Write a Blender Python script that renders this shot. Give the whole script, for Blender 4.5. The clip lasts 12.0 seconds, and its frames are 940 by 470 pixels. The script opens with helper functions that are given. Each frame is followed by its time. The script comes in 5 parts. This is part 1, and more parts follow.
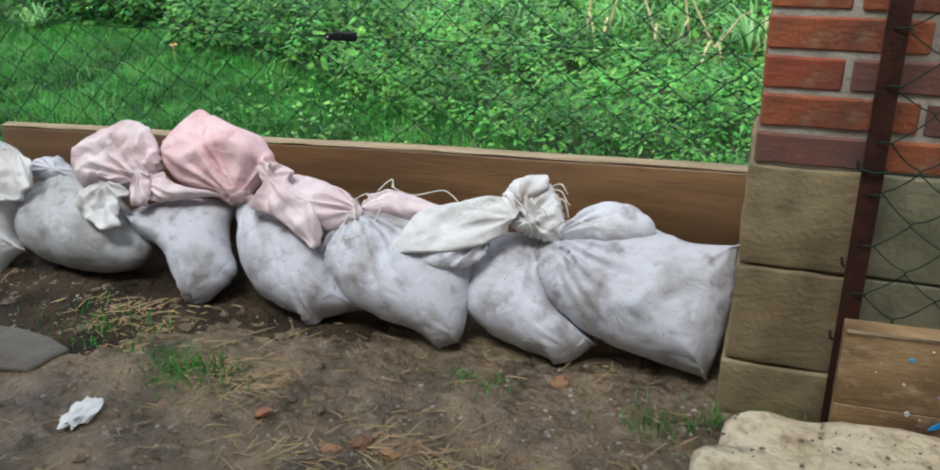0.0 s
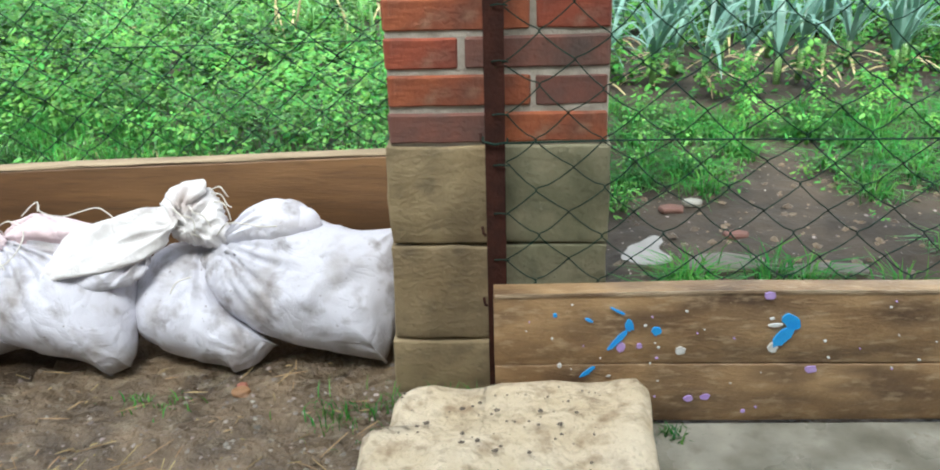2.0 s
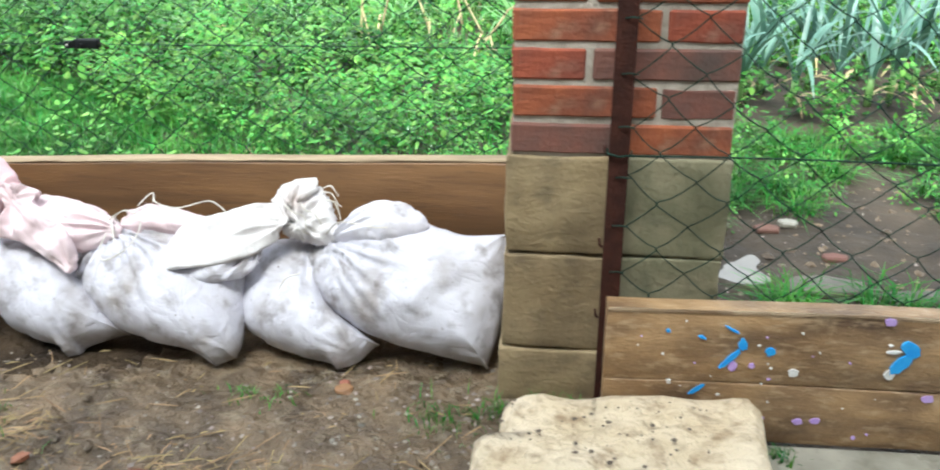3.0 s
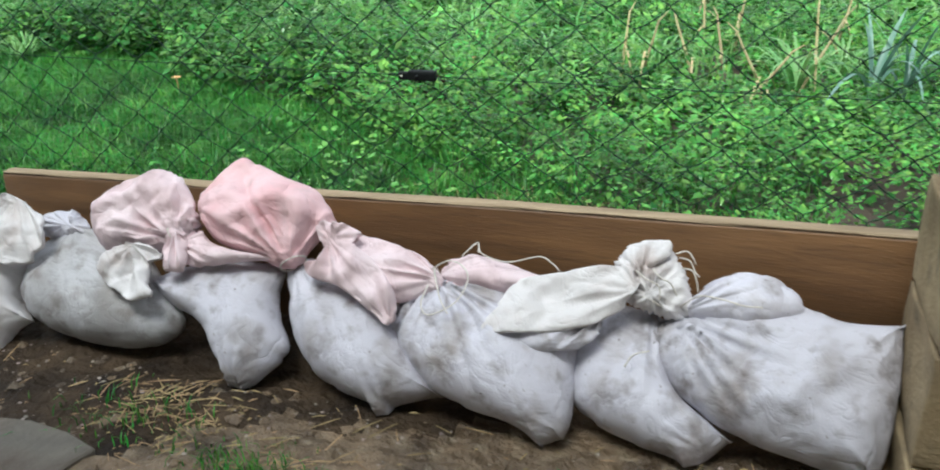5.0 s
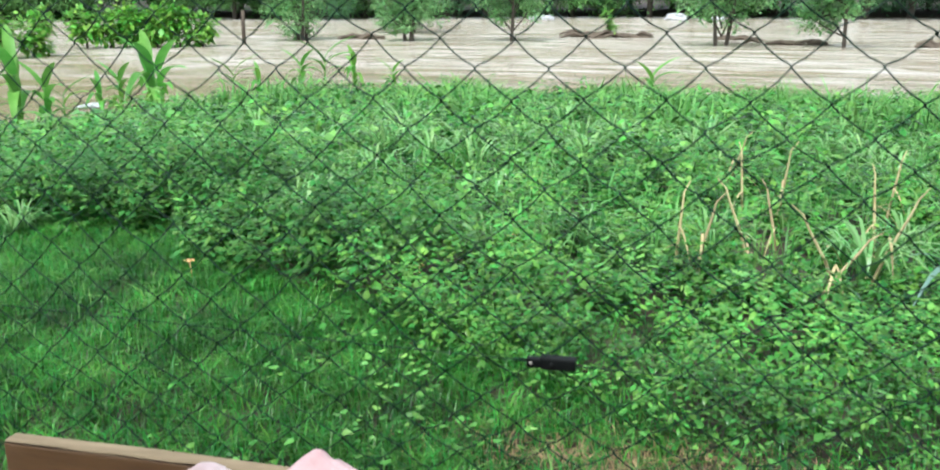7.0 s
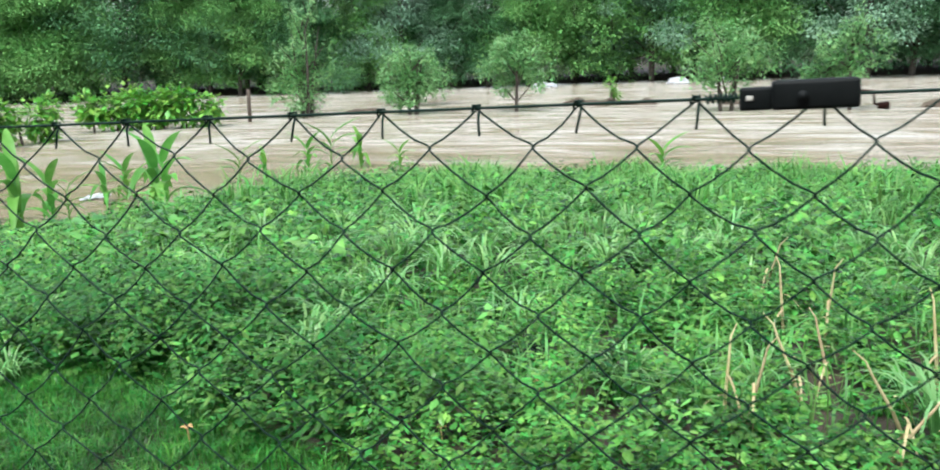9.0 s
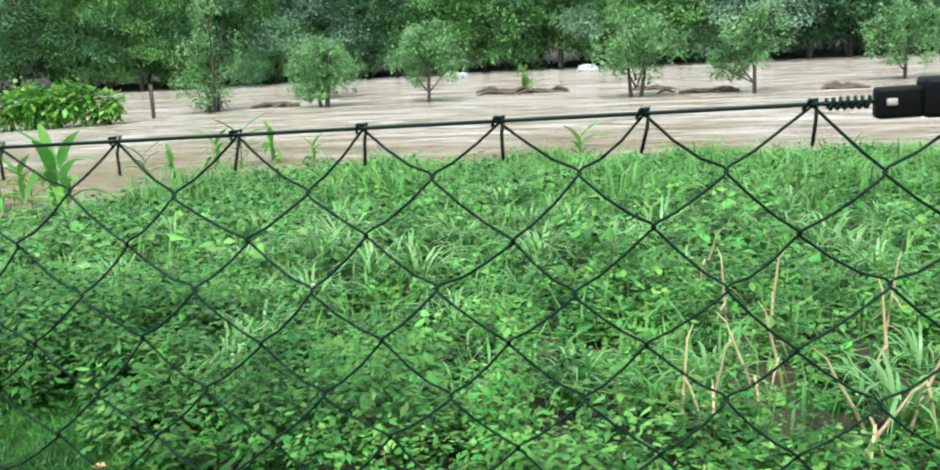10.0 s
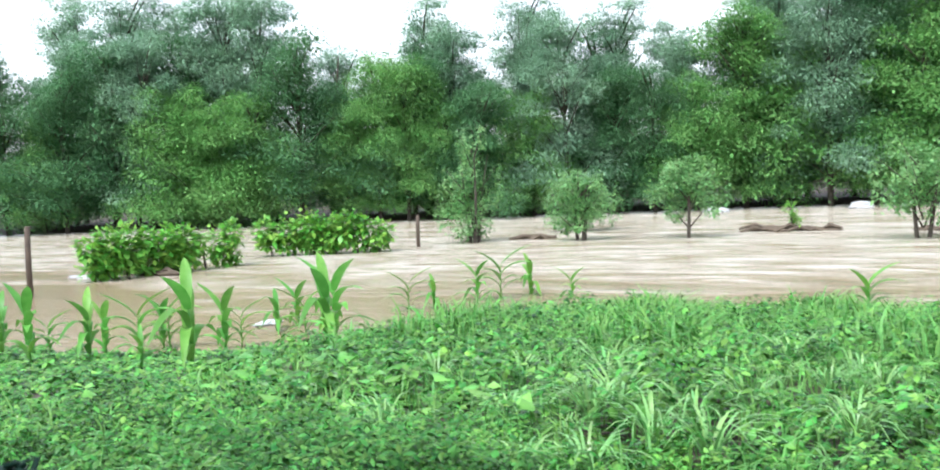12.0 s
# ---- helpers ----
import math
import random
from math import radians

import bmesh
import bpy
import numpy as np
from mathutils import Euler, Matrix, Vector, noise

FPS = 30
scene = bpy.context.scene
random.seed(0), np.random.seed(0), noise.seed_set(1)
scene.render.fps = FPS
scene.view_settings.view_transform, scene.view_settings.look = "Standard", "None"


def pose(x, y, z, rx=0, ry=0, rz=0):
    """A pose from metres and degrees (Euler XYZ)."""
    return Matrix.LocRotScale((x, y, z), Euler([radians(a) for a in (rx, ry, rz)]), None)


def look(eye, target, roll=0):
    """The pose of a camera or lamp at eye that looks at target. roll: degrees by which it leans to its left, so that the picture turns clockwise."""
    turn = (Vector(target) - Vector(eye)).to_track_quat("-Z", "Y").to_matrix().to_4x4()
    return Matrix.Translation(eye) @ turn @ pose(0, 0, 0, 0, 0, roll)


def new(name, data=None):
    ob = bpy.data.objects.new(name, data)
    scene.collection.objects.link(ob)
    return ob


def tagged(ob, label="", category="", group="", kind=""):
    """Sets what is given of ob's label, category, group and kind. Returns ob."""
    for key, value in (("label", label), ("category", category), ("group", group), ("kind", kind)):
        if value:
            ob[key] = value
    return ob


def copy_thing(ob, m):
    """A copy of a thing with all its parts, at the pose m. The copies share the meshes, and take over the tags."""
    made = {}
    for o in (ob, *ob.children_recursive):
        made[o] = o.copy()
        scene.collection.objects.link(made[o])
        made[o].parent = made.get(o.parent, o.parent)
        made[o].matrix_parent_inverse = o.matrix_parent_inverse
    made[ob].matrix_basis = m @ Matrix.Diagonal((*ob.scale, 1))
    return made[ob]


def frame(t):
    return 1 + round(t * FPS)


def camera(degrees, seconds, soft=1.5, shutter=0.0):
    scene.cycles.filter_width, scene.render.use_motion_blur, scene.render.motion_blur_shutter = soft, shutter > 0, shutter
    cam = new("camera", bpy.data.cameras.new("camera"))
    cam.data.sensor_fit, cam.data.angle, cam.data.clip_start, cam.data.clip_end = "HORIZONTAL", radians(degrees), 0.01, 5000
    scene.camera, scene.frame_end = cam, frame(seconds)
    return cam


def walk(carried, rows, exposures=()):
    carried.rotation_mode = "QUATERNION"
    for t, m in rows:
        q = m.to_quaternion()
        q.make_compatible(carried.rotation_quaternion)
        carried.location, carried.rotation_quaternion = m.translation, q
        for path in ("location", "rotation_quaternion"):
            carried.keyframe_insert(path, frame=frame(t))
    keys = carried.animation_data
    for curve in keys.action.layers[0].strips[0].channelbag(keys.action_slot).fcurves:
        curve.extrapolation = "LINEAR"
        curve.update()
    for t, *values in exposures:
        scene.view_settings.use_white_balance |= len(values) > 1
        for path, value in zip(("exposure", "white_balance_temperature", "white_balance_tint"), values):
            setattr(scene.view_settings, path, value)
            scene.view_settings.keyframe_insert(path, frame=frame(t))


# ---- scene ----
cam = camera(54.26, 12.0, soft=1.9, shutter=0.3)

PATH = [
    (0.0, pose(0.0203, -1.6440, 1.1141, 65.501, 1.207, 18.480)),
    (0.5, pose(0.0285, -1.6680, 1.0726, 67.439, -0.079, 17.142)),
    (1.0, pose(0.0664, -1.6370, 1.0926, 66.199, 1.872, 11.572)),
    (1.5, pose(0.1952, -1.6041, 1.0996, 64.292, 3.159, 4.746)),
    (2.0, pose(0.2053, -1.5891, 1.1054, 64.577, 1.538, 1.557)),
    (2.5, pose(0.1882, -1.5928, 1.1057, 64.970, 1.205, 3.106)),
    (3.0, pose(0.0803, -1.6048, 1.1110, 65.139, 0.294, 5.483)),
    (3.5, pose(-0.0845, -1.6232, 1.0937, 66.698, -1.294, 7.498)),
    (5.5, pose(-0.4241, -1.2588, 1.0667, 67.047, 1.222, 18.235)),
    (6.0, pose(-0.5557, -1.1159, 1.0767, 64.828, 1.136, 16.843)),
    (6.5, pose(-0.6782, -1.0551, 1.1320, 71.713, 0.133, 16.133)),
    (8.5, pose(-0.8232, -0.7618, 1.5031, 77.574, 2.110, 15.195)),
    (9.0, pose(-0.9145, -0.6128, 1.4996, 78.674, 1.923, 15.787)),
    (9.5, pose(-1.0322, -0.5055, 1.5130, 78.300, 3.080, 10.942)),
    (10.0, pose(-1.0736, -0.3612, 1.5041, 77.826, 2.759, 10.182)),
    (10.5, pose(-1.0731, -0.1975, 1.5220, 79.848, 1.342, 18.006)),
    (11.0, pose(-1.1310, -0.0480, 1.5195, 81.495, 1.594, 25.714)),
    (11.5, pose(-1.2953, 0.0387, 1.5295, 84.299, 3.140, 25.078)),
    (12.0, pose(-1.4480, 0.1515, 1.5260, 86.750, 2.408, 25.812)),
]

EXPOSURES = [(t, e, 6050, 4 if t < 7 else 6 if t < 10 else 9) for t, e in ((0.0, 1.05), (1.0, 1.05), (1.5, 1.28), (1.9, 1.6), (2.4, 1.7), (3.0, 1.85), (3.7, 1.6), (5.5, 1.05), (6.5, 1.1), (8.5, 1.5), (9.0, 1.17), (9.5, 1.15), (10.5, 1.13), (11.0, 1.18), (12.0, 1.35))]
walk(cam, PATH, EXPOSURES)

# ---- light: a bright overcast sky after rain ----
SUN_EL, SUN_AZ = radians(60), radians(192)
world = bpy.data.worlds.new("overcast_sky")
scene.world = world
world.use_nodes = True
wn, wl = world.node_tree.nodes, world.node_tree.links
wn.clear()
sky = wn.new("ShaderNodeTexSky")
sky.sky_type, sky.sun_disc = "NISHITA", False
sky.sun_elevation, sky.sun_rotation = SUN_EL, SUN_AZ
sky.air_density, sky.dust_density, sky.ozone_density = 1.0, 1.5, 1.0
grey = wn.new("ShaderNodeHueSaturation")
grey.inputs["Saturation"].default_value = 0.22
bg = wn.new("ShaderNodeBackground")
bg.inputs["Strength"].default_value = 0.15
wo = wn.new("ShaderNodeOutputWorld")
wl.new(sky.outputs[0], grey.inputs["Color"])
wl.new(grey.outputs[0], bg.inputs["Color"])
wl.new(bg.outputs[0], wo.inputs["Surface"])
sun = new("sun", bpy.data.lights.new("sun", "SUN"))
sun.data.energy, sun.data.angle, sun.data.color = 1.6, radians(25), (1.0, 0.97, 0.92)
sun.matrix_world = look((30 * math.sin(SUN_AZ) * math.cos(SUN_EL), 30 * math.cos(SUN_AZ) * math.cos(SUN_EL), 30 * math.sin(SUN_EL)), (0, 0, 0))


# ---- materials ----
def material(name, c1, c2, scale=8.0, rough=0.7, bump=0.3, bscale=60.0, c3=None, s3=2.0, w3=0.5, metal=0.0, vary=0.0,
             island=False, through_light=0.0, coat=0.0, stretch=None, bdist=0.004, rough2=None, wrinkle=0.0, speck=None, gloss=0.35):
    """Two-colour noise, an optional stain in a third colour, fine relief, and a change from piece to piece."""
    m = bpy.data.materials.new(name)
    m.use_nodes = True
    n, l = m.node_tree.nodes, m.node_tree.links
    n.clear()
    out, b = n.new("ShaderNodeOutputMaterial"), n.new("ShaderNodeBsdfPrincipled")
    tc = n.new("ShaderNodeTexCoord")
    vec = tc.outputs["Object"]
    if stretch:
        mp = n.new("ShaderNodeMapping")
        mp.inputs["Scale"].default_value = stretch
        l.new(vec, mp.inputs["Vector"])
        vec = mp.outputs[0]

    def noise_node(sc, detail=6.0, lo=0.35, hi=0.65):
        t = n.new("ShaderNodeTexNoise")
        t.inputs["Scale"].default_value, t.inputs["Detail"].default_value = sc, detail
        l.new(vec, t.inputs["Vector"])
        r = n.new("ShaderNodeMapRange")
        r.inputs["From Min"].default_value, r.inputs["From Max"].default_value = lo, hi
        l.new(t.outputs["Fac"], r.inputs["Value"])
        return r.outputs[0]

    def mix(f, a, c):
        x = n.new("ShaderNodeMix")
        x.data_type = "RGBA"
        l.new(f, x.inputs["Factor"]) if not isinstance(f, float) else setattr(x.inputs["Factor"], "default_value", f)
        for k, v in (("A", a), ("B", c)):
            sock = [i for i in x.inputs if i.name == k and i.type == "RGBA"][0]
            if isinstance(v, tuple):
                sock.default_value = (*v, 1)
            else:
                l.new(v, sock)
        return [o for o in x.outputs if o.type == "RGBA"][0]

    col = mix(noise_node(scale), c1, c2)
    if c3:
        st = noise_node(s3, 8.0, 0.62 - 0.35 * w3, 0.72)
        col = mix(st, col, c3)
    if speck:
        col = mix(noise_node(90.0, 3.0, 0.68, 0.80), col, speck)
        col = mix(noise_node(21.0, 9.0, 0.54, 0.82), col, speck)
    if vary:
        hsv = n.new("ShaderNodeHueSaturation")
        if island:
            rnd = n.new("ShaderNodeNewGeometry").outputs["Random Per Island"]
        else:
            rnd = n.new("ShaderNodeObjectInfo").outputs["Random"]
        r = n.new("ShaderNodeMapRange")
        r.inputs["To Min"].default_value, r.inputs["To Max"].default_value = 1 - vary, 1 + vary
        l.new(rnd, r.inputs["Value"])
        l.new(r.outputs[0], hsv.inputs["Value"])
        h = n.new("ShaderNodeMapRange")
        h.inputs["To Min"].default_value, h.inputs["To Max"].default_value = 0.5 + 0.05 * vary, 0.5 - 0.10 * vary
        w = n.new("ShaderNodeMath")
        w.operation = "FRACT"
        k = n.new("ShaderNodeMath")
        k.operation, k.inputs[1].default_value = "MULTIPLY", 7.31
        l.new(rnd, k.inputs[0])
        l.new(k.outputs[0], w.inputs[0])
        l.new(w.outputs[0], h.inputs["Value"])
        l.new(h.outputs[0], hsv.inputs["Hue"])
        l.new(col, hsv.inputs["Color"])
        col = hsv.outputs[0]
    l.new(col, b.inputs["Base Color"])
    b.inputs["Metallic"].default_value = metal
    if through_light > 0.2 or gloss != 0.35:
        b.inputs["Specular IOR Level"].default_value = gloss
    if rough2 is not None:
        rr = n.new("ShaderNodeMapRange")
        rr.inputs["To Min"].default_value, rr.inputs["To Max"].default_value = rough, rough2
        l.new(noise_node(scale * 0.6), rr.inputs["Value"])
        l.new(rr.outputs[0], b.inputs["Roughness"])
    else:
        b.inputs["Roughness"].default_value = rough
    if coat:
        b.inputs["Coat Weight"].default_value, b.inputs["Coat Roughness"].default_value = coat, 0.25
    if bump:
        bt = n.new("ShaderNodeTexNoise")
        bt.inputs["Scale"].default_value, bt.inputs["Detail"].default_value = bscale, 8.0
        l.new(vec, bt.inputs["Vector"])
        bp = n.new("ShaderNodeBump")
        bp.inputs["Strength"].default_value, bp.inputs["Distance"].default_value = bump, bdist
        l.new(bt.outputs["Fac"], bp.inputs["Height"])
        if wrinkle:
            wt = n.new("ShaderNodeTexNoise")
            wt.inputs["Scale"].default_value, wt.inputs["Detail"].default_value, wt.inputs["Distortion"].default_value = 11.0, 4.0, 1.2
            l.new(vec, wt.inputs["Vector"])
            ab = n.new("ShaderNodeMath")
            ab.operation, ab.inputs[1].default_value = "SUBTRACT", 0.5
            l.new(wt.outputs["Fac"], ab.inputs[0])
            rg = n.new("ShaderNodeMath")
            rg.operation = "ABSOLUTE"
            l.new(ab.outputs[0], rg.inputs[0])
            sq = n.new("ShaderNodeMath")
            sq.operation, sq.inputs[1].default_value = "POWER", 0.5
            l.new(rg.outputs[0], sq.inputs[0])
            b2 = n.new("ShaderNodeBump")
            b2.inputs["Strength"].default_value, b2.inputs["Distance"].default_value = wrinkle, 0.02
            l.new(sq.outputs[0], b2.inputs["Height"])
            l.new(bp.outputs[0], b2.inputs["Normal"])
            bp = b2
        l.new(bp.outputs[0], b.inputs["Normal"])
    if through_light:
        tr = n.new("ShaderNodeBsdfTranslucent")
        l.new(col, tr.inputs["Color"])
        ms = n.new("ShaderNodeMixShader")
        ms.inputs[0].default_value = through_light
        l.new(b.outputs[0], ms.inputs[1])
        l.new(tr.outputs[0], ms.inputs[2])
        l.new(ms.outputs[0], out.inputs["Surface"])
    else:
        l.new(b.outputs[0], out.inputs["Surface"])
    return m


MUD = material("wet_mud", (0.105, 0.074, 0.044), (0.25, 0.178, 0.108), 9, 0.6, 1.0, 34, (0.040, 0.027, 0.017), 5.5, 0.5, bdist=0.035, rough2=0.26, speck=(0.30, 0.245, 0.165), gloss=0.35)
MUD_DARK = material("shaded_wet_soil", (0.034, 0.023, 0.014), (0.082, 0.056, 0.033), 9, 0.7, 1.0, 34, (0.016, 0.011, 0.008), 6, 0.5, bdist=0.03, gloss=0.2)
SOIL = material("field_soil", (0.026, 0.019, 0.012), (0.055, 0.040, 0.025), 5, 0.8, 0.9, 30, (0.085, 0.062, 0.040), 3.1, 0.4, bdist=0.01)
CONCRETE = material("wet_concrete", (0.25, 0.24, 0.195), (0.36, 0.34, 0.28), 9, 0.45, 0.5, 90, (0.12, 0.11, 0.078), 6, 0.5, rough2=0.2, speck=(0.15, 0.14, 0.11))
MORTAR = material("mortar", (0.50, 0.45, 0.385), (0.35, 0.31, 0.255), 25, 0.9, 0.9, 120, (0.22, 0.19, 0.15), 9, 0.35)
BRICK = material("orange_brick", (0.34, 0.098, 0.040), (0.24, 0.070, 0.034), 16, 0.85, 0.8, 110, (0.145, 0.054, 0.034), 11, 0.4, vary=0.18, speck=(0.30, 0.16, 0.10))
BRICK_DARK = material("burnt_brick", (0.125, 0.070, 0.055), (0.21, 0.085, 0.055), 14, 0.85, 0.7, 110, (0.090, 0.062, 0.052), 8, 0.5, vary=0.08)
SANDSTONE = material("sandstone", (0.375, 0.29, 0.165), (0.245, 0.18, 0.095), 8, 0.85, 0.6, 90, (0.12, 0.088, 0.048), 5, 0.55, stretch=(1, 1, 1.3), vary=0.08, bdist=0.006, speck=(0.13, 0.10, 0.06))
SANDSTONE_GREEN = material("greenish_sandstone", (0.30, 0.27, 0.175), (0.20, 0.19, 0.115), 8, 0.85, 0.6, 90, (0.10, 0.105, 0.058), 6, 0.55, bdist=0.006, speck=(0.11, 0.108, 0.065))
STEP = material("cream_limestone", (0.60, 0.485, 0.315), (0.72, 0.61, 0.44), 11, 0.8, 1.0, 45, (0.36, 0.26, 0.155), 26, 0.25, bdist=0.02, speck=(0.27, 0.19, 0.115))
RUST = material("rusted_steel", (0.034, 0.014, 0.011), (0.062, 0.022, 0.015), 30, 0.75, 0.6, 160, metal=0.2, gloss=0.2)
BOARD = material("weathered_pine", (0.225, 0.120, 0.050), (0.125, 0.064, 0.027), 4, 0.5, 0.4, 60, (0.068, 0.036, 0.016), 2.2, 0.5, stretch=(0.5, 3, 5.0), rough2=0.35, speck=(0.085, 0.046, 0.023))
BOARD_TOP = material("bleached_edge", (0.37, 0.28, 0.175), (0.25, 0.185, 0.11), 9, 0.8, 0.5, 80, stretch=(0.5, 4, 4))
PLANK = material("worn_shuttering", (0.44, 0.285, 0.145), (0.25, 0.15, 0.072), 5, 0.5, 0.7, 60, (0.085, 0.050, 0.030), 4, 0.55, stretch=(1.3, 3, 3.5), rough2=0.3, speck=(0.50, 0.37, 0.23))
WORN_EDGE = material("splintered_edge", (0.62, 0.48, 0.32), (0.26, 0.165, 0.09), 7, 0.8, 0.5, 80, stretch=(1.6, 3, 3))
SACK = material("woven_white_sack", (0.62, 0.61, 0.67), (0.505, 0.495, 0.54), 5, 0.45, 0.5, 260, (0.30, 0.265, 0.24), 9, 0.38, vary=0.07, bdist=0.002, wrinkle=0.30, speck=(0.17, 0.14, 0.12), gloss=0.25)
PLASTER = material("unseen_wall_render", (0.36, 0.34, 0.30), (0.30, 0.28, 0.25), 3, 0.85, 0.5, 60, (0.20, 0.18, 0.15), 1.2, 0.4)
SACK_DIRTY = material("soiled_grey_sack", (0.52, 0.52, 0.54), (0.38, 0.375, 0.375), 5, 0.45, 0.5, 260, (0.20, 0.175, 0.15), 7, 0.6, bdist=0.002, wrinkle=0.3, speck=(0.16, 0.13, 0.11))
SACK_CLEAN = material("clean_white_sack", (0.78, 0.755, 0.75), (0.68, 0.655, 0.65), 9, 0.5, 0.4, 260, (0.52, 0.45, 0.42), 10, 0.28, through_light=0.12, bdist=0.002, wrinkle=0.3)
PINK = material("washed_pink_cloth", (0.78, 0.48, 0.50), (0.82, 0.66, 0.675), 6, 0.6, 0.4, 240, (0.69, 0.36, 0.375), 6, 0.42, through_light=0.12, bdist=0.002, wrinkle=0.4, speck=(0.60, 0.43, 0.43))
PINK_PALE = material("pale_pink_cloth", (0.79, 0.66, 0.68), (0.73, 0.56, 0.58), 9, 0.6, 0.4, 240, (0.50, 0.37, 0.37), 9, 0.38, through_light=0.1, bdist=0.002, wrinkle=0.4)
STRING = material("white_twine", (0.72, 0.69, 0.62), (0.55, 0.52, 0.46), 40, 0.8, 0.3, 300)
WIRE = material("green_coated_wire", (0.004, 0.022, 0.014), (0.008, 0.032, 0.022), 20, 0.5, 0.0, gloss=0.2)
BLACK = material("black_coated_steel", (0.006, 0.008, 0.008), (0.010, 0.012, 0.012), 30, 0.55, 0.1, 100, gloss=0.15)
LAWN = material("lawn_blades", (0.026, 0.165, 0.020), (0.090, 0.38, 0.058), 5.0, 0.3, 0.0, 60, (0.012, 0.085, 0.012), 2.6, 0.5, vary=0.4, island=True, through_light=0.28, gloss=0.22)
WEED = material("weed_leaves", (0.022, 0.125, 0.016), (0.145, 0.45, 0.078), 3.2, 0.18, 0.0, 60, (0.008, 0.044, 0.008), 2.3, 0.5, vary=0.38, island=True, through_light=0.14, gloss=0.32)
WEED_LIGHT = material("bright_weed_leaves", (0.080, 0.30, 0.044), (0.20, 0.49, 0.105), 2.4, 0.18, 0.0, 60, (0.040, 0.16, 0.024), 1.9, 0.5, vary=0.28, island=True, through_light=0.14, gloss=0.32)
SHORE = material("shore_grass_blades", (0.1, 0.31, 0.06), (0.18, 0.43, 0.11), 0.8, 0.45, 0.0, vary=0.3, island=True, through_light=0.35)
WEED_BLUE = material("grey_green_weed", (0.022, 0.112, 0.018), (0.090, 0.275, 0.056), 3, 0.32, 0.0, vary=0.35, island=True, through_light=0.14, gloss=0.22)
PALE = material("pale_grass", (0.14, 0.37, 0.10), (0.27, 0.52, 0.20), 3, 0.28, 0.0, vary=0.3, island=True, through_light=0.25, gloss=0.4)
CORN = material("corn_leaf", (0.095, 0.3, 0.045), (0.16, 0.4, 0.08), 5, 0.38, 0.0, vary=0.25, through_light=0.35)
LEEK = material("leek_leaf", (0.11, 0.235, 0.18), (0.23, 0.38, 0.31), 5, 0.38, 0.0, vary=0.25, through_light=0.2)
STRAW = material("dry_straw", (0.42, 0.32, 0.155), (0.25, 0.18, 0.085), 15, 0.8, 0.0, vary=0.3, island=True)
STALK = material("dried_stalk", (0.56, 0.48, 0.26), (0.40, 0.31, 0.15), 12, 0.8, 0.3, 80, vary=0.2)
BARK = material("bark", (0.05, 0.04, 0.03), (0.09, 0.075, 0.06), 6, 0.9, 0.8, 20, bdist=0.02)
OLD_POST = material("old_wooden_post", (0.10, 0.075, 0.055), (0.06, 0.045, 0.035), 6, 0.9, 0.5, 30)
# distance haze is mixed into the grey-green of these leaves
LEAF_A = material("hazy_willow_foliage", (0.20, 0.35, 0.235), (0.31, 0.48, 0.33), 0.35, 0.5, 0.0, vary=0.2, island=True, through_light=0.3, gloss=0.08)
LEAF_B = material("dark_foliage", (0.075, 0.20, 0.085), (0.14, 0.30, 0.14), 0.35, 0.5, 0.0, vary=0.22, island=True, through_light=0.25, gloss=0.08)
LEAF_C = material("bright_foliage", (0.13, 0.33, 0.09), (0.22, 0.45, 0.15), 0.35, 0.5, 0.0, vary=0.22, island=True, through_light=0.25, gloss=0.08)
LEAF_FRUIT = material("fruit_tree_foliage", (0.14, 0.33, 0.11), (0.27, 0.49, 0.22), 0.7, 0.5, 0.0, vary=0.3, island=True, through_light=0.4, gloss=0.15)
LEAF_VINE = material("vine_foliage", (0.11, 0.36, 0.045), (0.23, 0.51, 0.10), 0.9, 0.4, 0.0, vary=0.4, island=True, through_light=0.35, gloss=0.4)
PAINT_BLUE = material("blue_paint", (0.02, 0.30, 0.80), (0.04, 0.38, 0.84), 60, 0.45, 0.2, 200)
PAINT_LILAC = material("lilac_paint", (0.42, 0.27, 0.66), (0.52, 0.38, 0.72), 60, 0.5, 0.2, 200)
PAINT_WHITE = material("white_paint", (0.75, 0.75, 0.74), (0.6, 0.6, 0.58), 60, 0.5, 0.2, 200)
PAPER = material("wet_white_paper", (0.80, 0.80, 0.79), (0.70, 0.70, 0.69), 30, 0.7, 0.4, 90)
SLATE = material("wet_slate", (0.115, 0.105, 0.088), (0.175, 0.158, 0.130), 9, 0.5, 0.7, 60, (0.075, 0.055, 0.040), 6, 0.5, gloss=0.2)
PEBBLE = material("gravel", (0.30, 0.27, 0.23), (0.20, 0.165, 0.13), 20, 0.7, 0.3, 90, vary=0.5, island=True)
BROWN_LEAF = material("fallen_leaf", (0.28, 0.14, 0.065), (0.18, 0.09, 0.045), 30, 0.6, 0.3, 90, vary=0.3)
FLOWER = material("orange_petal", (0.75, 0.42, 0.16), (0.8, 0.55, 0.3), 20, 0.6, 0.0)
PUDDLE = material("puddle_water", (0.20, 0.18, 0.15), (0.27, 0.25, 0.21), 6, 0.03, 0.05, 40, gloss=1.0)
DEBRIS = material("drift_debris", (0.08, 0.06, 0.045), (0.14, 0.11, 0.08), 4, 0.9, 0.6, 20)
PALE_BITS = material("pale_bits", (0.55, 0.56, 0.58), (0.42, 0.43, 0.45), 3, 0.6, 0.3, 20)


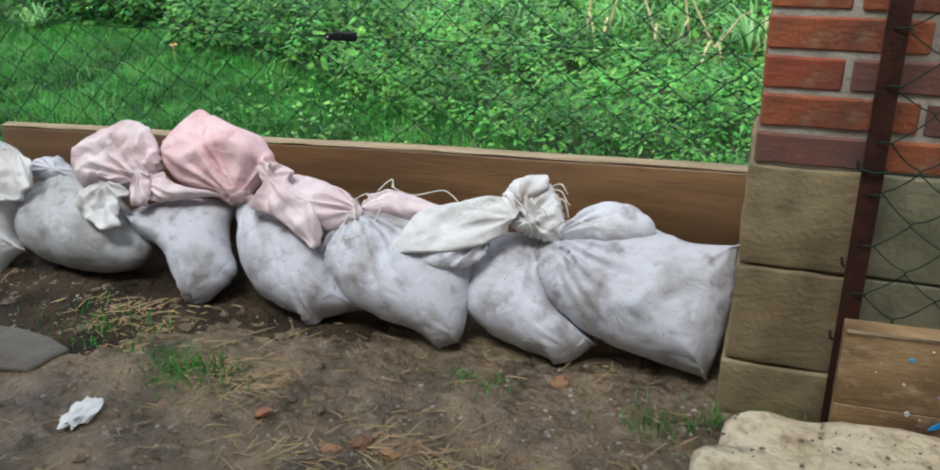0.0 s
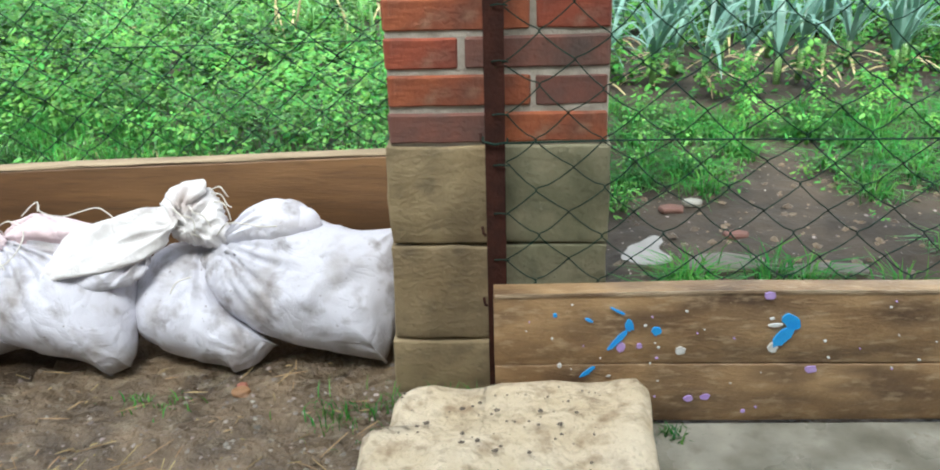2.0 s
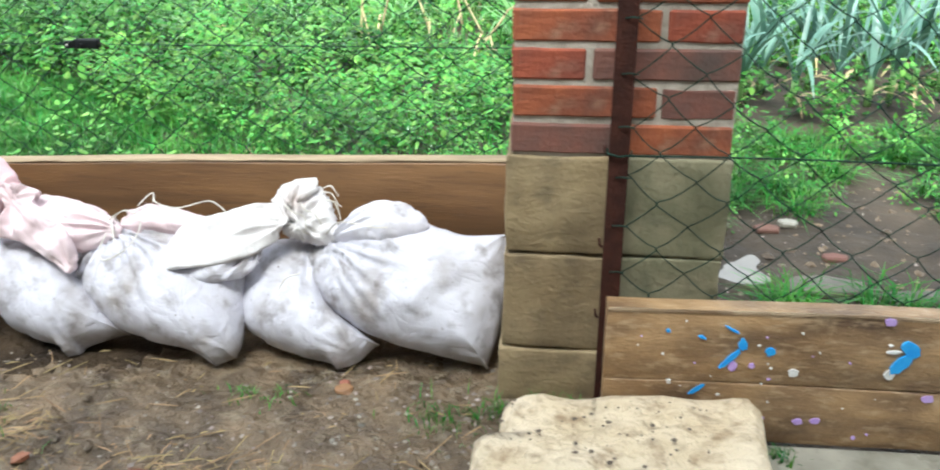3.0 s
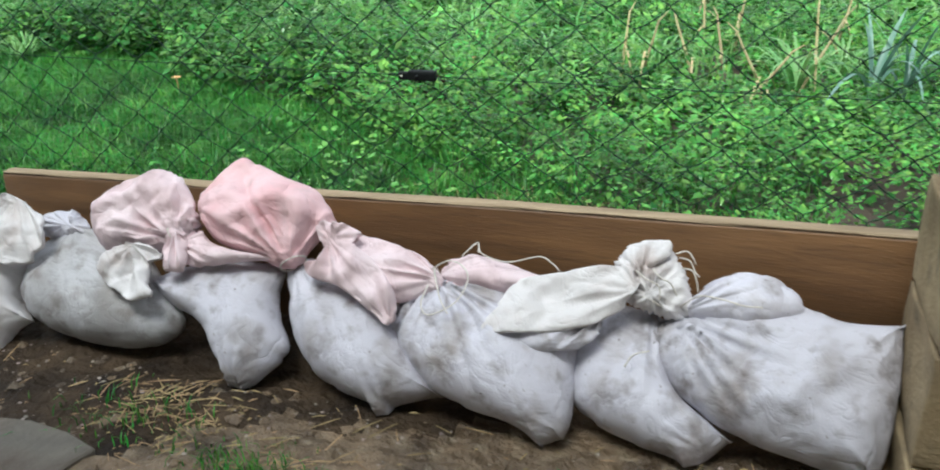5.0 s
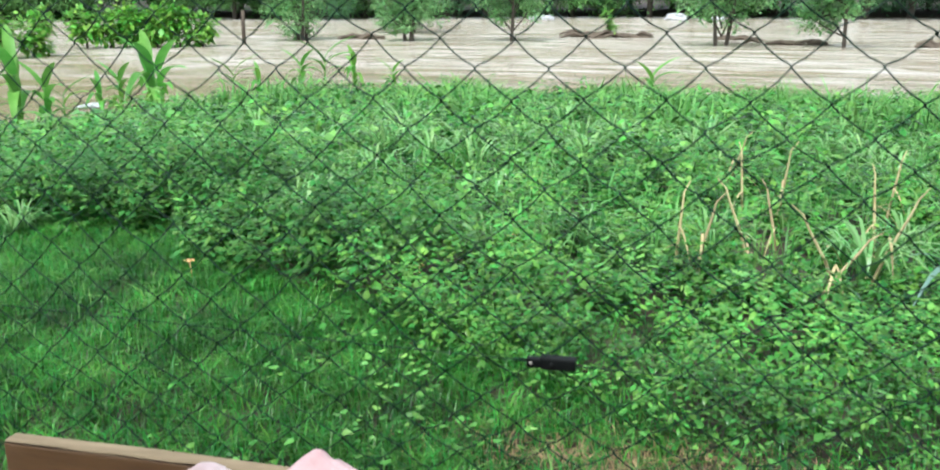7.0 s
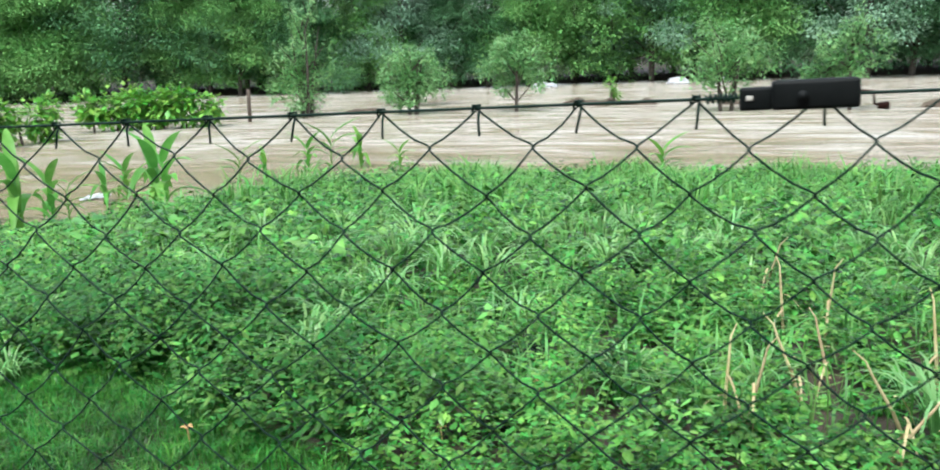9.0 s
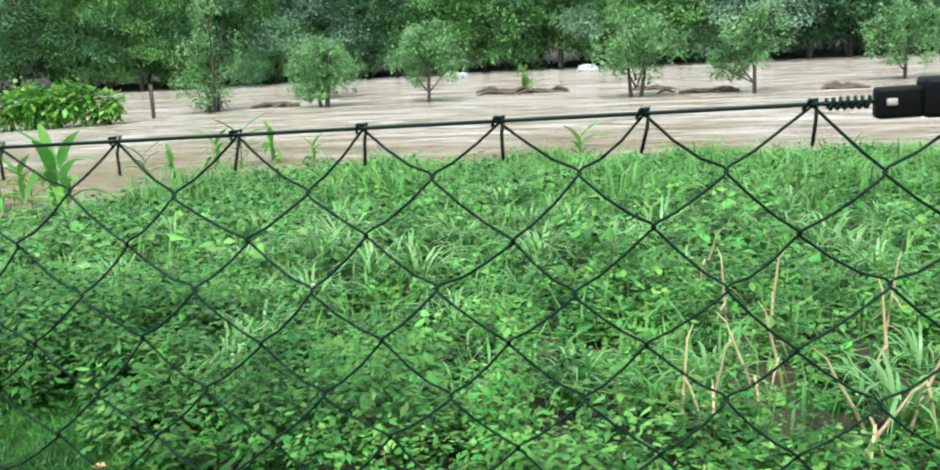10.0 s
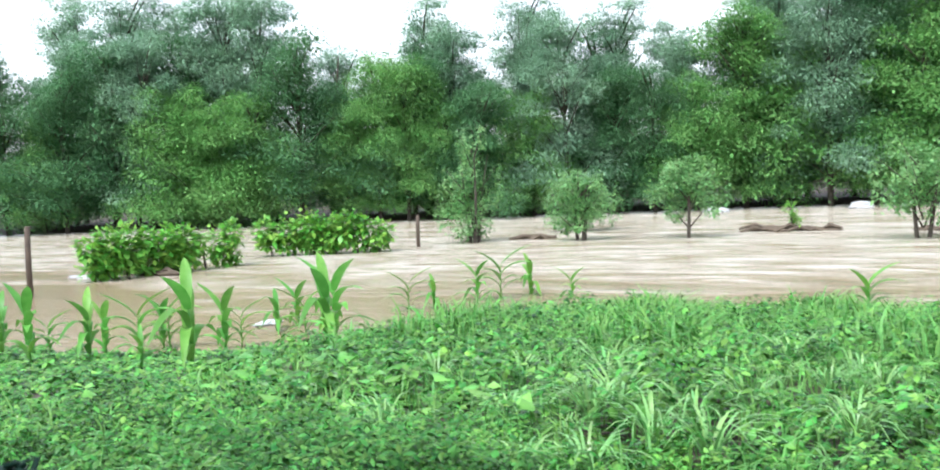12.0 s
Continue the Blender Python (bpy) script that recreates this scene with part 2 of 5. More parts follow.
def water_material():
    m = bpy.data.materials.new("muddy_flood_water")
    m.use_nodes = True
    n, l = m.node_tree.nodes, m.node_tree.links
    b = n["Principled BSDF"]
    tc = n.new("ShaderNodeTexCoord")

    def waves(scale, size, detail, warp):
        mp, t = n.new("ShaderNodeMapping"), n.new("ShaderNodeTexNoise")
        mp.inputs["Scale"].default_value = (*scale, 1)
        mp.inputs["Rotation"].default_value = (0, 0, radians(-8))
        t.inputs["Scale"].default_value, t.inputs["Detail"].default_value, t.inputs["Distortion"].default_value = size, detail, warp
        l.new(tc.outputs["Object"], mp.inputs["Vector"])
        l.new(mp.outputs[0], t.inputs["Vector"])
        return t.outputs["Fac"]

    def curve(value, lo, hi, a=0.0, c=1.0):
        r = n.new("ShaderNodeMapRange")
        for k, v in (("From Min", lo), ("From Max", hi), ("To Min", a), ("To Max", c)):
            r.inputs[k].default_value = v
        l.new(value, r.inputs["Value"])
        return r.outputs[0]

    def times(p, q, how="MULTIPLY"):
        m_ = n.new("ShaderNodeMath")
        m_.operation = how
        l.new(p, m_.inputs[0])
        l.new(q, m_.inputs[1])
        return m_.outputs[0]

    # slack water lies along the near shore; beyond, rippled current with sky reflection painted pale
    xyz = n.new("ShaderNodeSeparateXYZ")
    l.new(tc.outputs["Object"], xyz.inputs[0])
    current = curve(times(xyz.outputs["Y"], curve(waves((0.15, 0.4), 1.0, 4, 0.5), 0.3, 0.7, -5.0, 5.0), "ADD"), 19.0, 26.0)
    sky_streak = times(curve(waves((0.30, 1.1), 0.8, 7, 1.6), 0.36, 0.66), current)
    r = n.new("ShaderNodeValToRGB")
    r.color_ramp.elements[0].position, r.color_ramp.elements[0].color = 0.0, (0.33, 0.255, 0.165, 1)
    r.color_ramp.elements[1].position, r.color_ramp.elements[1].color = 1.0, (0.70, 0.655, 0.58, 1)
    l.new(sky_streak, r.inputs["Fac"])
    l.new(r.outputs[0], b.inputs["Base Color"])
    b.inputs["Roughness"].default_value = 0.16
    ripple = times(waves((0.9, 2.6), 1.1, 7, 1.2), curve(current, 0.0, 1.0, 0.15, 1.0))
    bp = n.new("ShaderNodeBump")
    bp.inputs["Strength"].default_value, bp.inputs["Distance"].default_value = 0.9, 0.16
    l.new(ripple, bp.inputs["Height"])
    l.new(bp.outputs[0], b.inputs["Normal"])
    return m


WATER = water_material()


# ---- building helpers ----
def link_mesh(name, me, mat, parent=None, label=""):
    me.materials.append(mat)
    ob = new(name, me)
    ob.parent = parent
    if label:
        tagged(ob, label)
    return ob


def part(name, bm, mat, parent=None, label="", smooth=True):
    me = bpy.data.meshes.new(name)
    bm.normal_update()
    bm.to_mesh(me)
    bm.free()
    if smooth:
        me.polygons.foreach_set("use_smooth", [True] * len(me.polygons))
    return link_mesh(name, me, mat, parent, label)


def np_mesh(name, v, f, smooth=False):
    """A mesh from arrays of corners and of triangles."""
    me = bpy.data.meshes.new(name)
    v, f = np.asarray(v, np.float32), np.asarray(f, np.int32)
    me.vertices.add(len(v))
    me.vertices.foreach_set("co", v.ravel())
    me.loops.add(f.size)
    me.loops.foreach_set("vertex_index", f.ravel())
    me.polygons.add(len(f))
    me.polygons.foreach_set("loop_start", np.arange(0, f.size, f.shape[1], dtype=np.int32))
    me.update(calc_edges=True)
    me.validate()
    if smooth:
        me.polygons.foreach_set("use_smooth", [True] * len(f))
    return me


def empty(name, at, label, category, group="", kind=""):
    ob = new(name)
    ob.location = at
    return tagged(ob, label, category, group, kind)


def box(bm, lo, hi, bevel=0.0, seg=1):
    r = bmesh.ops.create_cube(bm, size=1.0)
    vs = r["verts"]
    for v in vs:
        v.co = Vector([lo[i] + (v.co[i] + 0.5) * (hi[i] - lo[i]) for i in range(3)])
    if bevel:
        es = list({e for v in vs for e in v.link_edges})
        bmesh.ops.bevel(bm, geom=es, offset=bevel, segments=seg, affect="EDGES", profile=0.6)
    return bm


def tube(bm, pts, radii, sides=6, cap=True):
    """A round bar along a line of points."""
    pts = [Vector(p) for p in pts]
    if not isinstance(radii, (list, tuple)):
        radii = [radii] * len(pts)
    rings, ref = [], None
    for i, p in enumerate(pts):
        d = (pts[min(i + 1, len(pts) - 1)] - pts[max(i - 1, 0)]).normalized()
        if ref is None:
            ref = d.orthogonal().normalized()
        u = (ref - d * ref.dot(d))
        u = u.normalized() if u.length > 1e-6 else d.orthogonal().normalized()
        ref, w = u, d.cross(u)
        rings.append([bm.verts.new(p + radii[i] * (math.cos(a) * u + math.sin(a) * w)) for a in (2 * math.pi * k / sides for k in range(sides))])
    for a, b in zip(rings, rings[1:]):
        for k in range(sides):
            bm.faces.new((a[k], a[(k + 1) % sides], b[(k + 1) % sides], b[k]))
    if cap:
        bm.faces.new(rings[0][::-1])
        bm.faces.new(rings[-1])
    return bm


def roughen(bm, amount, scale, seed=0.0):
    for v in bm.verts:
        v.co += amount * noise.noise_vector(v.co * scale + Vector((seed, seed * 1.7, -seed)))
    return bm


def leaves(pos, yaw, pitch, length, width, droop=0.3, fold=0.25):
    """Many folded leaves as one array of corners and triangles: base, two sides, middle, tip."""
    n = len(pos)
    cy, sy, cp, sp = np.cos(yaw), np.sin(yaw), np.cos(pitch), np.sin(pitch)
    d = np.stack([cy * cp, sy * cp, sp], 1)
    side = np.stack([-sy, cy, np.zeros(n)], 1)
    up = np.cross(d, side)
    L, W = np.asarray(length)[:, None], np.asarray(width)[:, None]
    z = np.array([0, 0, 1.0])
    mid = pos + d * L * 0.5
    tip = pos + d * L - z * L * droop
    v = np.stack([pos, mid + side * W * 0.5 - up * W * fold, mid - side * W * 0.5 - up * W * fold, mid, tip], 1)
    f = np.array([[0, 2, 3], [0, 3, 1], [3, 2, 4], [3, 4, 1]])
    return v.reshape(-1, 3), (np.arange(n)[:, None, None] * 5 + f[None]).reshape(-1, 3)


def broad(pos, yaw, pitch, length, width, droop=0.3, fold=0.2):
    """Many broad arching leaves: base, two stations with a midrib, tip."""
    n = len(pos)
    cy, sy, cp, sp = np.cos(yaw), np.sin(yaw), np.cos(pitch), np.sin(pitch)
    d = np.stack([cy * cp, sy * cp, sp], 1)
    side = np.stack([-sy, cy, np.zeros(n)], 1)
    up = np.cross(d, side)
    L, W = np.asarray(length)[:, None], np.asarray(width)[:, None]
    z = np.array([0, 0, 1.0])
    rows = [pos]
    for t, w in ((0.28, 0.5), (0.68, 0.36)):
        m = pos + d * L * t - z * L * droop * t ** 2
        rows += [m + side * W * w - up * W * fold * w * 2, m, m - side * W * w - up * W * fold * w * 2]
    rows.append(pos + d * L - z * L * droop)
    v = np.stack(rows, 1)
    f = np.array([[0, 2, 1], [0, 3, 2], [1, 2, 5], [1, 5, 4], [2, 3, 6], [2, 6, 5], [4, 5, 7], [5, 6, 7]])
    return v.reshape(-1, 3), (np.arange(n)[:, None, None] * 8 + f[None]).reshape(-1, 3)


def blades(pos, yaw, length, width, lean, bend):
    """Many grass blades: two joints and a tip."""
    n = len(pos)
    h = np.stack([np.cos(yaw), np.sin(yaw), np.zeros(n)], 1)
    s = np.stack([-np.sin(yaw), np.cos(yaw), np.zeros(n)], 1)
    z = np.array([0, 0, 1.0])
    L, W = length[:, None], width[:, None]
    le, be = lean[:, None], bend[:, None]
    m = pos + z * L * 0.55 + h * L * le * 0.5
    t = pos + z * L * (1 - be * 0.5) + h * L * (le + be)
    v = np.stack([pos - s * W * 0.4, pos + s * W * 0.4, m - s * W * 0.5, m + s * W * 0.5, t], 1)
    f = np.array([[0, 1, 3], [0, 3, 2], [2, 3, 4]])
    return v.reshape(-1, 3), (np.arange(n)[:, None, None] * 5 + f[None]).reshape(-1, 3)


def joined(items):
    vs, fs, k = [], [], 0
    for v, f in items:
        vs.append(v)
        fs.append(f + k)
        k += len(v)
    return np.concatenate(vs), np.concatenate(fs)


rng = np.random.default_rng(7)


# ---- ground ----
def shore(x):
    return np.interp(x, [-60, -14, -11, -9, -7, 3, 60], [10.5, 11, 11.5, 13.5, 16.5, 17, 17])


def ground_z(x, y):
    x, y = np.asarray(x, float), np.asarray(y, float)
    e = shore(x)
    s = np.clip((y - 0.45) / (e - 0.45), 0, None)
    z = -1.1 * np.minimum(s, 1) ** 1.5 - np.clip((y - e) / 8, 0, 1) * 0.7
    far = np.clip((y - np.minimum(72.6 + 0.337 * x, 69.0) + 1.5) / 4, 0, 1) * np.clip((y - 20) / 10, 0, 1)
    return z + far * 1.1


def bumps(x, y):
    return 0.012 * np.sin(3.1 * x + 1.3 * np.sin(2.3 * y)) * np.cos(2.7 * y + 0.8 * np.sin(3.7 * x)) + 0.007 * np.sin(11 * x + 3 * np.sin(7 * y)) * np.sin(9 * y + 2 * np.cos(8 * x)) + 0.008 * np.sin(27 * x + 4 * np.sin(19 * y + 2)) * np.sin(23 * y + 3 * np.cos(17 * x))


def ticks(lo, hi, step, outer):
    inner = list(np.arange(lo, hi + 1e-6, step))
    a, b, s = [], [], step
    while (a[-1] if a else lo) > -outer:
        s *= 1.18
        a.append((a[-1] if a else lo) - s)
    s = step
    while (b[-1] if b else hi) < outer:
        s *= 1.18
        b.append((b[-1] if b else hi) + s)
    return np.array(a[::-1] + inner + b)


def sheet(name, xs, ys, zf, mat):
    X, Y = np.meshgrid(xs, ys)
    v = np.stack([X.ravel(), Y.ravel(), zf(X, Y).ravel()], 1)
    nx = len(xs)
    i = (np.arange(len(ys) - 1)[:, None] * nx + np.arange(nx - 1)[None]).ravel()
    return link_mesh(name, np_mesh(name, v, np.stack([i, i + 1, i + nx + 1, i + nx], 1), True), mat)


def ground_surface(X, Y):
    flat = np.clip(1 - np.clip((X - 0.30) / 0.1, 0, 1) * np.clip((-0.02 - Y) / 0.05, 0, 1), 0, 1)
    return ground_z(X, Y) + bumps(X, Y) * flat - 0.02 * (1 - flat)


far_x, far_y = np.concatenate([np.arange(-90.0, -3.0, 3.0), np.arange(3.0, 40.0, 3.0)]) + 0.013, np.arange(9.0, 84.0, 1.5) + 0.013
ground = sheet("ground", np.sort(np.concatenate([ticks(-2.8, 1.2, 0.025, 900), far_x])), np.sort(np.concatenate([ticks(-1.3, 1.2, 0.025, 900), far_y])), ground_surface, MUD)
tagged(ground, "trodden wet brown mud sloping down to a weedy field", "ground", kind="structure")
ground.data.materials.append(SOIL)
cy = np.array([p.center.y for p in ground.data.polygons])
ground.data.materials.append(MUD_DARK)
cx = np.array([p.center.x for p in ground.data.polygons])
# wet soil at the sacks' foot, darkened further to paint in their shade
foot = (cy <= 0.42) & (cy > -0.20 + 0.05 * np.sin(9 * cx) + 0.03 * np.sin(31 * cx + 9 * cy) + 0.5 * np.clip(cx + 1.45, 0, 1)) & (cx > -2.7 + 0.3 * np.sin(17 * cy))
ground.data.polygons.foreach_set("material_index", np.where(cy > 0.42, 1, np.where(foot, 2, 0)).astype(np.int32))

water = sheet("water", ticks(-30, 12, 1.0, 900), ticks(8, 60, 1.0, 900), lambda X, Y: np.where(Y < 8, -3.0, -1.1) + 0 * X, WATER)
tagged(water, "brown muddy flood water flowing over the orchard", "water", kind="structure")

bm = bmesh.new()
box(bm, (0.33, -2.6, -0.06), (3.4, -0.13, 0.004), 0.006, 2)
slab = part("pavement", bm, CONCRETE, smooth=False)
tagged(slab, "wet grey concrete slab beside the plank", "concrete slab", kind="structure")

# unseen wall and eaves, added behind the camera to keep the yard in shade
bm = bmesh.new()
box(bm, (-7.0, -2.85, -0.1), (6.0, -2.55, 3.9))
shade_wall = part("wall_house", bm, PLASTER, smooth=False)
tagged(shade_wall, "unseen rendered wall added to shade the yard", "house wall", kind="structure")
bm = bmesh.new()
box(bm, (-7.4, -2.9, 3.90), (6.4, -2.15, 4.05))
eaves = part("eaves", bm, OLD_POST, smooth=False)
tagged(eaves, "unseen wooden overhang added to shade the yard", "eaves", kind="structure")

# ---- brick pier on sandstone blocks ----
PIER_W, PIER_D = 0.400, 0.30
pier = empty("brick_pier", (0, 0, 0), "orange brick gate pier on yellow sandstone blocks", "pier")


def stone_block(name, lo, hi, mat, parent, seed, amount=0.006, label=""):
    b = bmesh.new()
    box(b, lo, hi, 0.005, 2)
    bmesh.ops.subdivide_edges(b, edges=[e for e in b.edges if e.calc_length() > 0.05], cuts=9, use_grid_fill=True)
    roughen(b, amount, 9.0, seed)
    roughen(b, amount * 0.4, 23.0, seed + 3)
    return part(name, b, mat, parent, label)


stone_block("stone_block", (-0.020, -0.012, -0.06), (0.408, PIER_D, 0.119), SANDSTONE, pier, 1.0)
stone_block("stone_block", (-0.012, -0.008, 0.124), (0.190, PIER_D, 0.329), SANDSTONE, pier, 2.0)
stone_block("stone_block", (0.1915, -0.006, 0.124), (0.405, PIER_D, 0.329), SANDSTONE_GREEN, pier, 3.0, label="greenish sandstone block")
stone_block("stone_block", (-0.010, -0.006, 0.334), (0.190, PIER_D, 0.532), SANDSTONE, pier, 4.0)
stone_block("stone_block", (0.1915, -0.006, 0.334), (0.404, PIER_D, 0.530), SANDSTONE_GREEN, pier, 5.0, label="greenish sandstone block")
bm = bmesh.new()
box(bm, (0.003, 0.003, 0.50), (PIER_W - 0.003, PIER_D - 0.003, 1.90))
part("mortar_core", roughen(bm, 0.001, 20), MORTAR, pier, "grey lime mortar in the joints", False)
COURSE = 0.0687


def brick_mesh(length, seed):
    b = bmesh.new()
    box(b, (0, 0, 0), (length, 0.135, COURSE - 0.0115), 0.004, 1)
    bmesh.ops.subdivide_edges(b, edges=[e for e in b.edges if e.calc_length() > 0.05], cuts=3, use_grid_fill=True)
    roughen(b, 0.0022, 18, seed)
    me = bpy.data.meshes.new("brick")
    b.to_mesh(me)
    b.free()
    return me


MIDDLE = [brick_mesh(0.190, 30), brick_mesh(0.198, 31)]
LONG = [brick_mesh(0.257, k) for k in range(3)]
SHORT = [brick_mesh(0.130, 10 + k) for k in range(3)]
BURNT = [brick_mesh(0.257, 20), brick_mesh(0.130, 21)]
for me in LONG + SHORT + MIDDLE[1:]:
    me.materials.append(BRICK)
for me in BURNT + MIDDLE[:1]:
    me.materials.append(BRICK_DARK)
random.seed(4)
for k in range(20):
    z = 0.537 + k * COURSE
    for row, y in enumerate((0.0, PIER_D - 0.135)):
        if (k + row) % 2 == 1:
            run = [(0.0, "L"), (0.268, "S")]
        else:
            run = [(0.0, "S"), (0.142, "L")]
        if k == 0:
            run = [(0.0, "M"), (0.200, "N")]
        for x, kind in run:
            dark = (k == 1 and kind == "S") or (k == 2 and kind == "L") or (k > 4 and random.random() < 0.18)
            me = MIDDLE[kind == "N"] if k == 0 else (BURNT[0] if kind == "L" else BURNT[1]) if dark else random.choice(LONG if kind == "L" else SHORT)
            ob = new("brick", me)
            ob.parent = pier
            ob.location = (x + random.uniform(-0.002, 0.002), y + random.uniform(-0.003, 0.003), z + random.uniform(-0.001, 0.001))

# ---- rusty fence post and its wires ----
FENCE_DV, FENCE_DH = 0.094, 0.1153
post = empty("fence_post", (0.193, -0.06, 0), "rusty dark brown steel angle fence post with wire hooks", "fence post")
bm = bmesh.new()
box(bm, (-0.018, -0.003, -0.05), (0.018, 0.003, 1.55), 0.001)
box(bm, (-0.003, 0.0031, -0.05), (0.003, 0.034, 1.55), 0.001)
part("post_bar", roughen(bm, 0.0008, 12), RUST, post, smooth=False)
for k in range(14):
    bm = bmesh.new()
    zz = 0.234 + k * FENCE_DV
    tube(bm, [(-0.004, -0.004, zz), (0.008, -0.009, zz + 0.003), (0.022, -0.008, zz + 0.001), (0.024, 0.0, zz - 0.002)], 0.0015, 5)
    part("wire_hook", bm, WIRE, post)
for zz in (0.556, 0.375, 0.225):
    bm = bmesh.new()
    tube(bm, [(-0.019, 0.004, zz), (-0.024, 0.004, zz + 0.004), (-0.026, 0.004, zz + 0.018)], 0.0028, 5)
    part("rusty_hook", bm, RUST, post)
bm = bmesh.new()
tube(bm, [(-0.021, 0.006, 0.566), (-0.021, -0.007, 0.562), (0.0, -0.009, 0.557), (0.021, -0.007, 0.560), (0.022, 0.006, 0.563)], 0.0022, 6)
part("tie_wire", bm, WIRE, post, "turquoise coated tie wire")


def mesh_fence(name, x0, x1, phase, top, bottom, yat, label, dh, dv):
    """Interlinked zigzag wires between a top and a bottom line; yat(x, z) is the face."""
    fence = empty(name, (0, 0, 0), label, "chain-link fence")
    half = dh / 2
    k0, k1 = math.ceil((x0 - phase) / half), math.floor((x1 - phase) / half)

    def node(k, j):
        x = phase + k * half
        z = top(x) - j * dv / 2
        w = Vector((noise.noise((x * 9, z * 9, 1)), 0.5 * noise.noise((x * 3, z * 3, 5)), noise.noise((x * 9, z * 9, 9)))) * 0.010
        return Vector((x + w.x, yat(x, z) + w.y, z + (w.z if j else 0)))

    for k in range(k0, k1):
        # this wire swings between column k and column k + 1
        pts, j = [], 0
        while True:
            kk = k if (k + j) % 2 == 0 else k + 1
            p = node(kk, j)
            if p.z < bottom(p.x):
                break
            out = -1 if kk == k else 1
            off = 0.0022 if j % 2 else -0.0022
            a = node(k if kk == k + 1 else k + 1, j + 1) - p
            pts.append(p + Vector((-out * 0.003, off, 0.004)))
            pts.append(p + Vector((out * 0.0015, off * 0.2, 0)))
            pts.append(p + Vector((-out * 0.003, -off, -0.004)))
            belly = 0.0035 * noise.noise((p.x * 13, p.z * 13, 3)) - 0.0035
            pts.append(p + a * 0.35 + Vector((0, -off * 0.4, belly)))
            pts.append(p + a * 0.68 + Vector((0, off * 0.2, belly * 0.8)))
            j += 1
        if len(pts) > 5:
            b = bmesh.new()
            tube(b, pts[:-2], 0.00125, 5)
            part("mesh_wire", b, WIRE, fence)
    return fence, node, k0, k1


def line_wire(fence, pts, r=0.0017, label="taut line wire"):
    b = bmesh.new()
    tube(b, pts, r, 6)
    return part("line_wire", b, WIRE, fence, label)


# the stretch beside the sacks, standing just behind the plank
def left_top(x):
    return 1.469 + 0.0255 * x


def left_mid(x):
    return 0.652 + 0.018 * x


def left_y(x, z):
    u = x / -2.0
    yb, ym, yt = 0.408 + 0.085 * u, 0.330 + 0.085 * u, 0.292 + 0.106 * u
    return float(np.interp(z, [0.41 + 0.045 * x, left_mid(x), left_top(x)], [yb, ym, yt]))


fence, node, k0, k1 = mesh_fence("chain_link_fence", -4.2, 0.42, -0.950, left_top, lambda x: -0.02, left_y,
                                 "green plastic-coated chain-link fence behind the plank", FENCE_DH, FENCE_DV)
xs = np.arange(-4.2, 0.43, 0.1)
for f in (left_top, left_mid, lambda x: 0.03):
    line_wire(fence, [(x, left_y(x, f(x)) - 0.003, f(x)) for x in xs], 0.0017 if f is left_top else 0.0011)
for k in range(k0, k1):
    if (k % 2) == 0:
        p = node(k, 0)
        b = bmesh.new()
        tube(b, [p + Vector((-0.006, 0.003, -0.004)), p + Vector((-0.003, -0.005, 0.003)), p + Vector((0.003, 0.004, 0.004)), p + Vector((0.002, -0.003, -0.010)), p + Vector((0.003 * math.sin(k), -0.002, -0.030))], 0.0015, 5)
        part("wire_tie", b, WIRE, fence)


def strainer(x, z, y, tilt, size=1.0):
    ob = empty("wire_strainer", (x, y, z), "black coated steel wire strainer on the fence wire", "wire strainer")
    b = bmesh.new()
    box(b, (-0.026, -0.013, -0.013), (0.054, 0.013, 0.015), 0.004, 2)
    part("strainer_body", b, BLACK, ob)
    b = bmesh.new()
    box(b, (-0.056, -0.009, -0.0125), (-0.025, 0.009, 0.0095), 0.003, 2)
    part("fork", b, BLACK, ob)
    b = bmesh.new()
    box(b, (-0.050, -0.0104, -0.003), (-0.043, -0.0085, 0.002), 0.0005)
    part("rivet", b, STRING, ob, "small bright rivet")
    b = bmesh.new()
    tube(b, [(0.052, 0.0, 0.002), (0.066, 0.0, 0.001), (0.067, 0.0, -0.011), (0.072, 0.0, -0.013)], 0.0013, 6)
    tube(b, [(0.070, 0.0, -0.013), (0.080, 0.0, -0.013)], [0.0028, 0.0042], 8)
    part("wire_end", b, RUST, ob, "curled rusty wire end")
    b = bmesh.new()
    tube(b, [(0.002, -0.017, 0), (0.002, 0.017, 0)], 0.0055, 8)
    part("spindle", b, BLACK, ob)
    b = bmesh.new()
    tube(b, [(-0.058 - 0.0007 * i, 0.004 * math.cos(i * 0.9), 0.004 * math.sin(i * 0.9)) for i in range(44)], 0.0014, 5)
    part("wire_coil", b, WIRE, ob)
    ob.rotation_euler, ob.scale = (0, tilt, 0), (size, size, size)
    return ob


sx = -0.853
strainer(sx, left_top(sx), left_y(sx, left_top(sx)), radians(-1.5))
sx = -0.995
strainer(sx, left_mid(sx), left_y(sx, left_mid(sx)), radians(-1.0), 0.74)


# the stretch to the other side of the post
def right_top(x):
    return 1.456


fence_r, node_r, ra, rb = mesh_fence("chain_link_fence", 0.205, 3.2, 0.2115, right_top, lambda x: 0.24, lambda x, z: -0.066 + 0.004 * math.sin(4 * x),
                                     "green plastic-coated chain-link fence fixed to the rusty post", FENCE_DH, FENCE_DV)
for zz in (1.456, 0.559):
    line_wire(fence_r, [(0.2 + 0.15 * i, -0.069, zz + 0.003 * math.sin(i)) for i in range(21)], 0.0018)

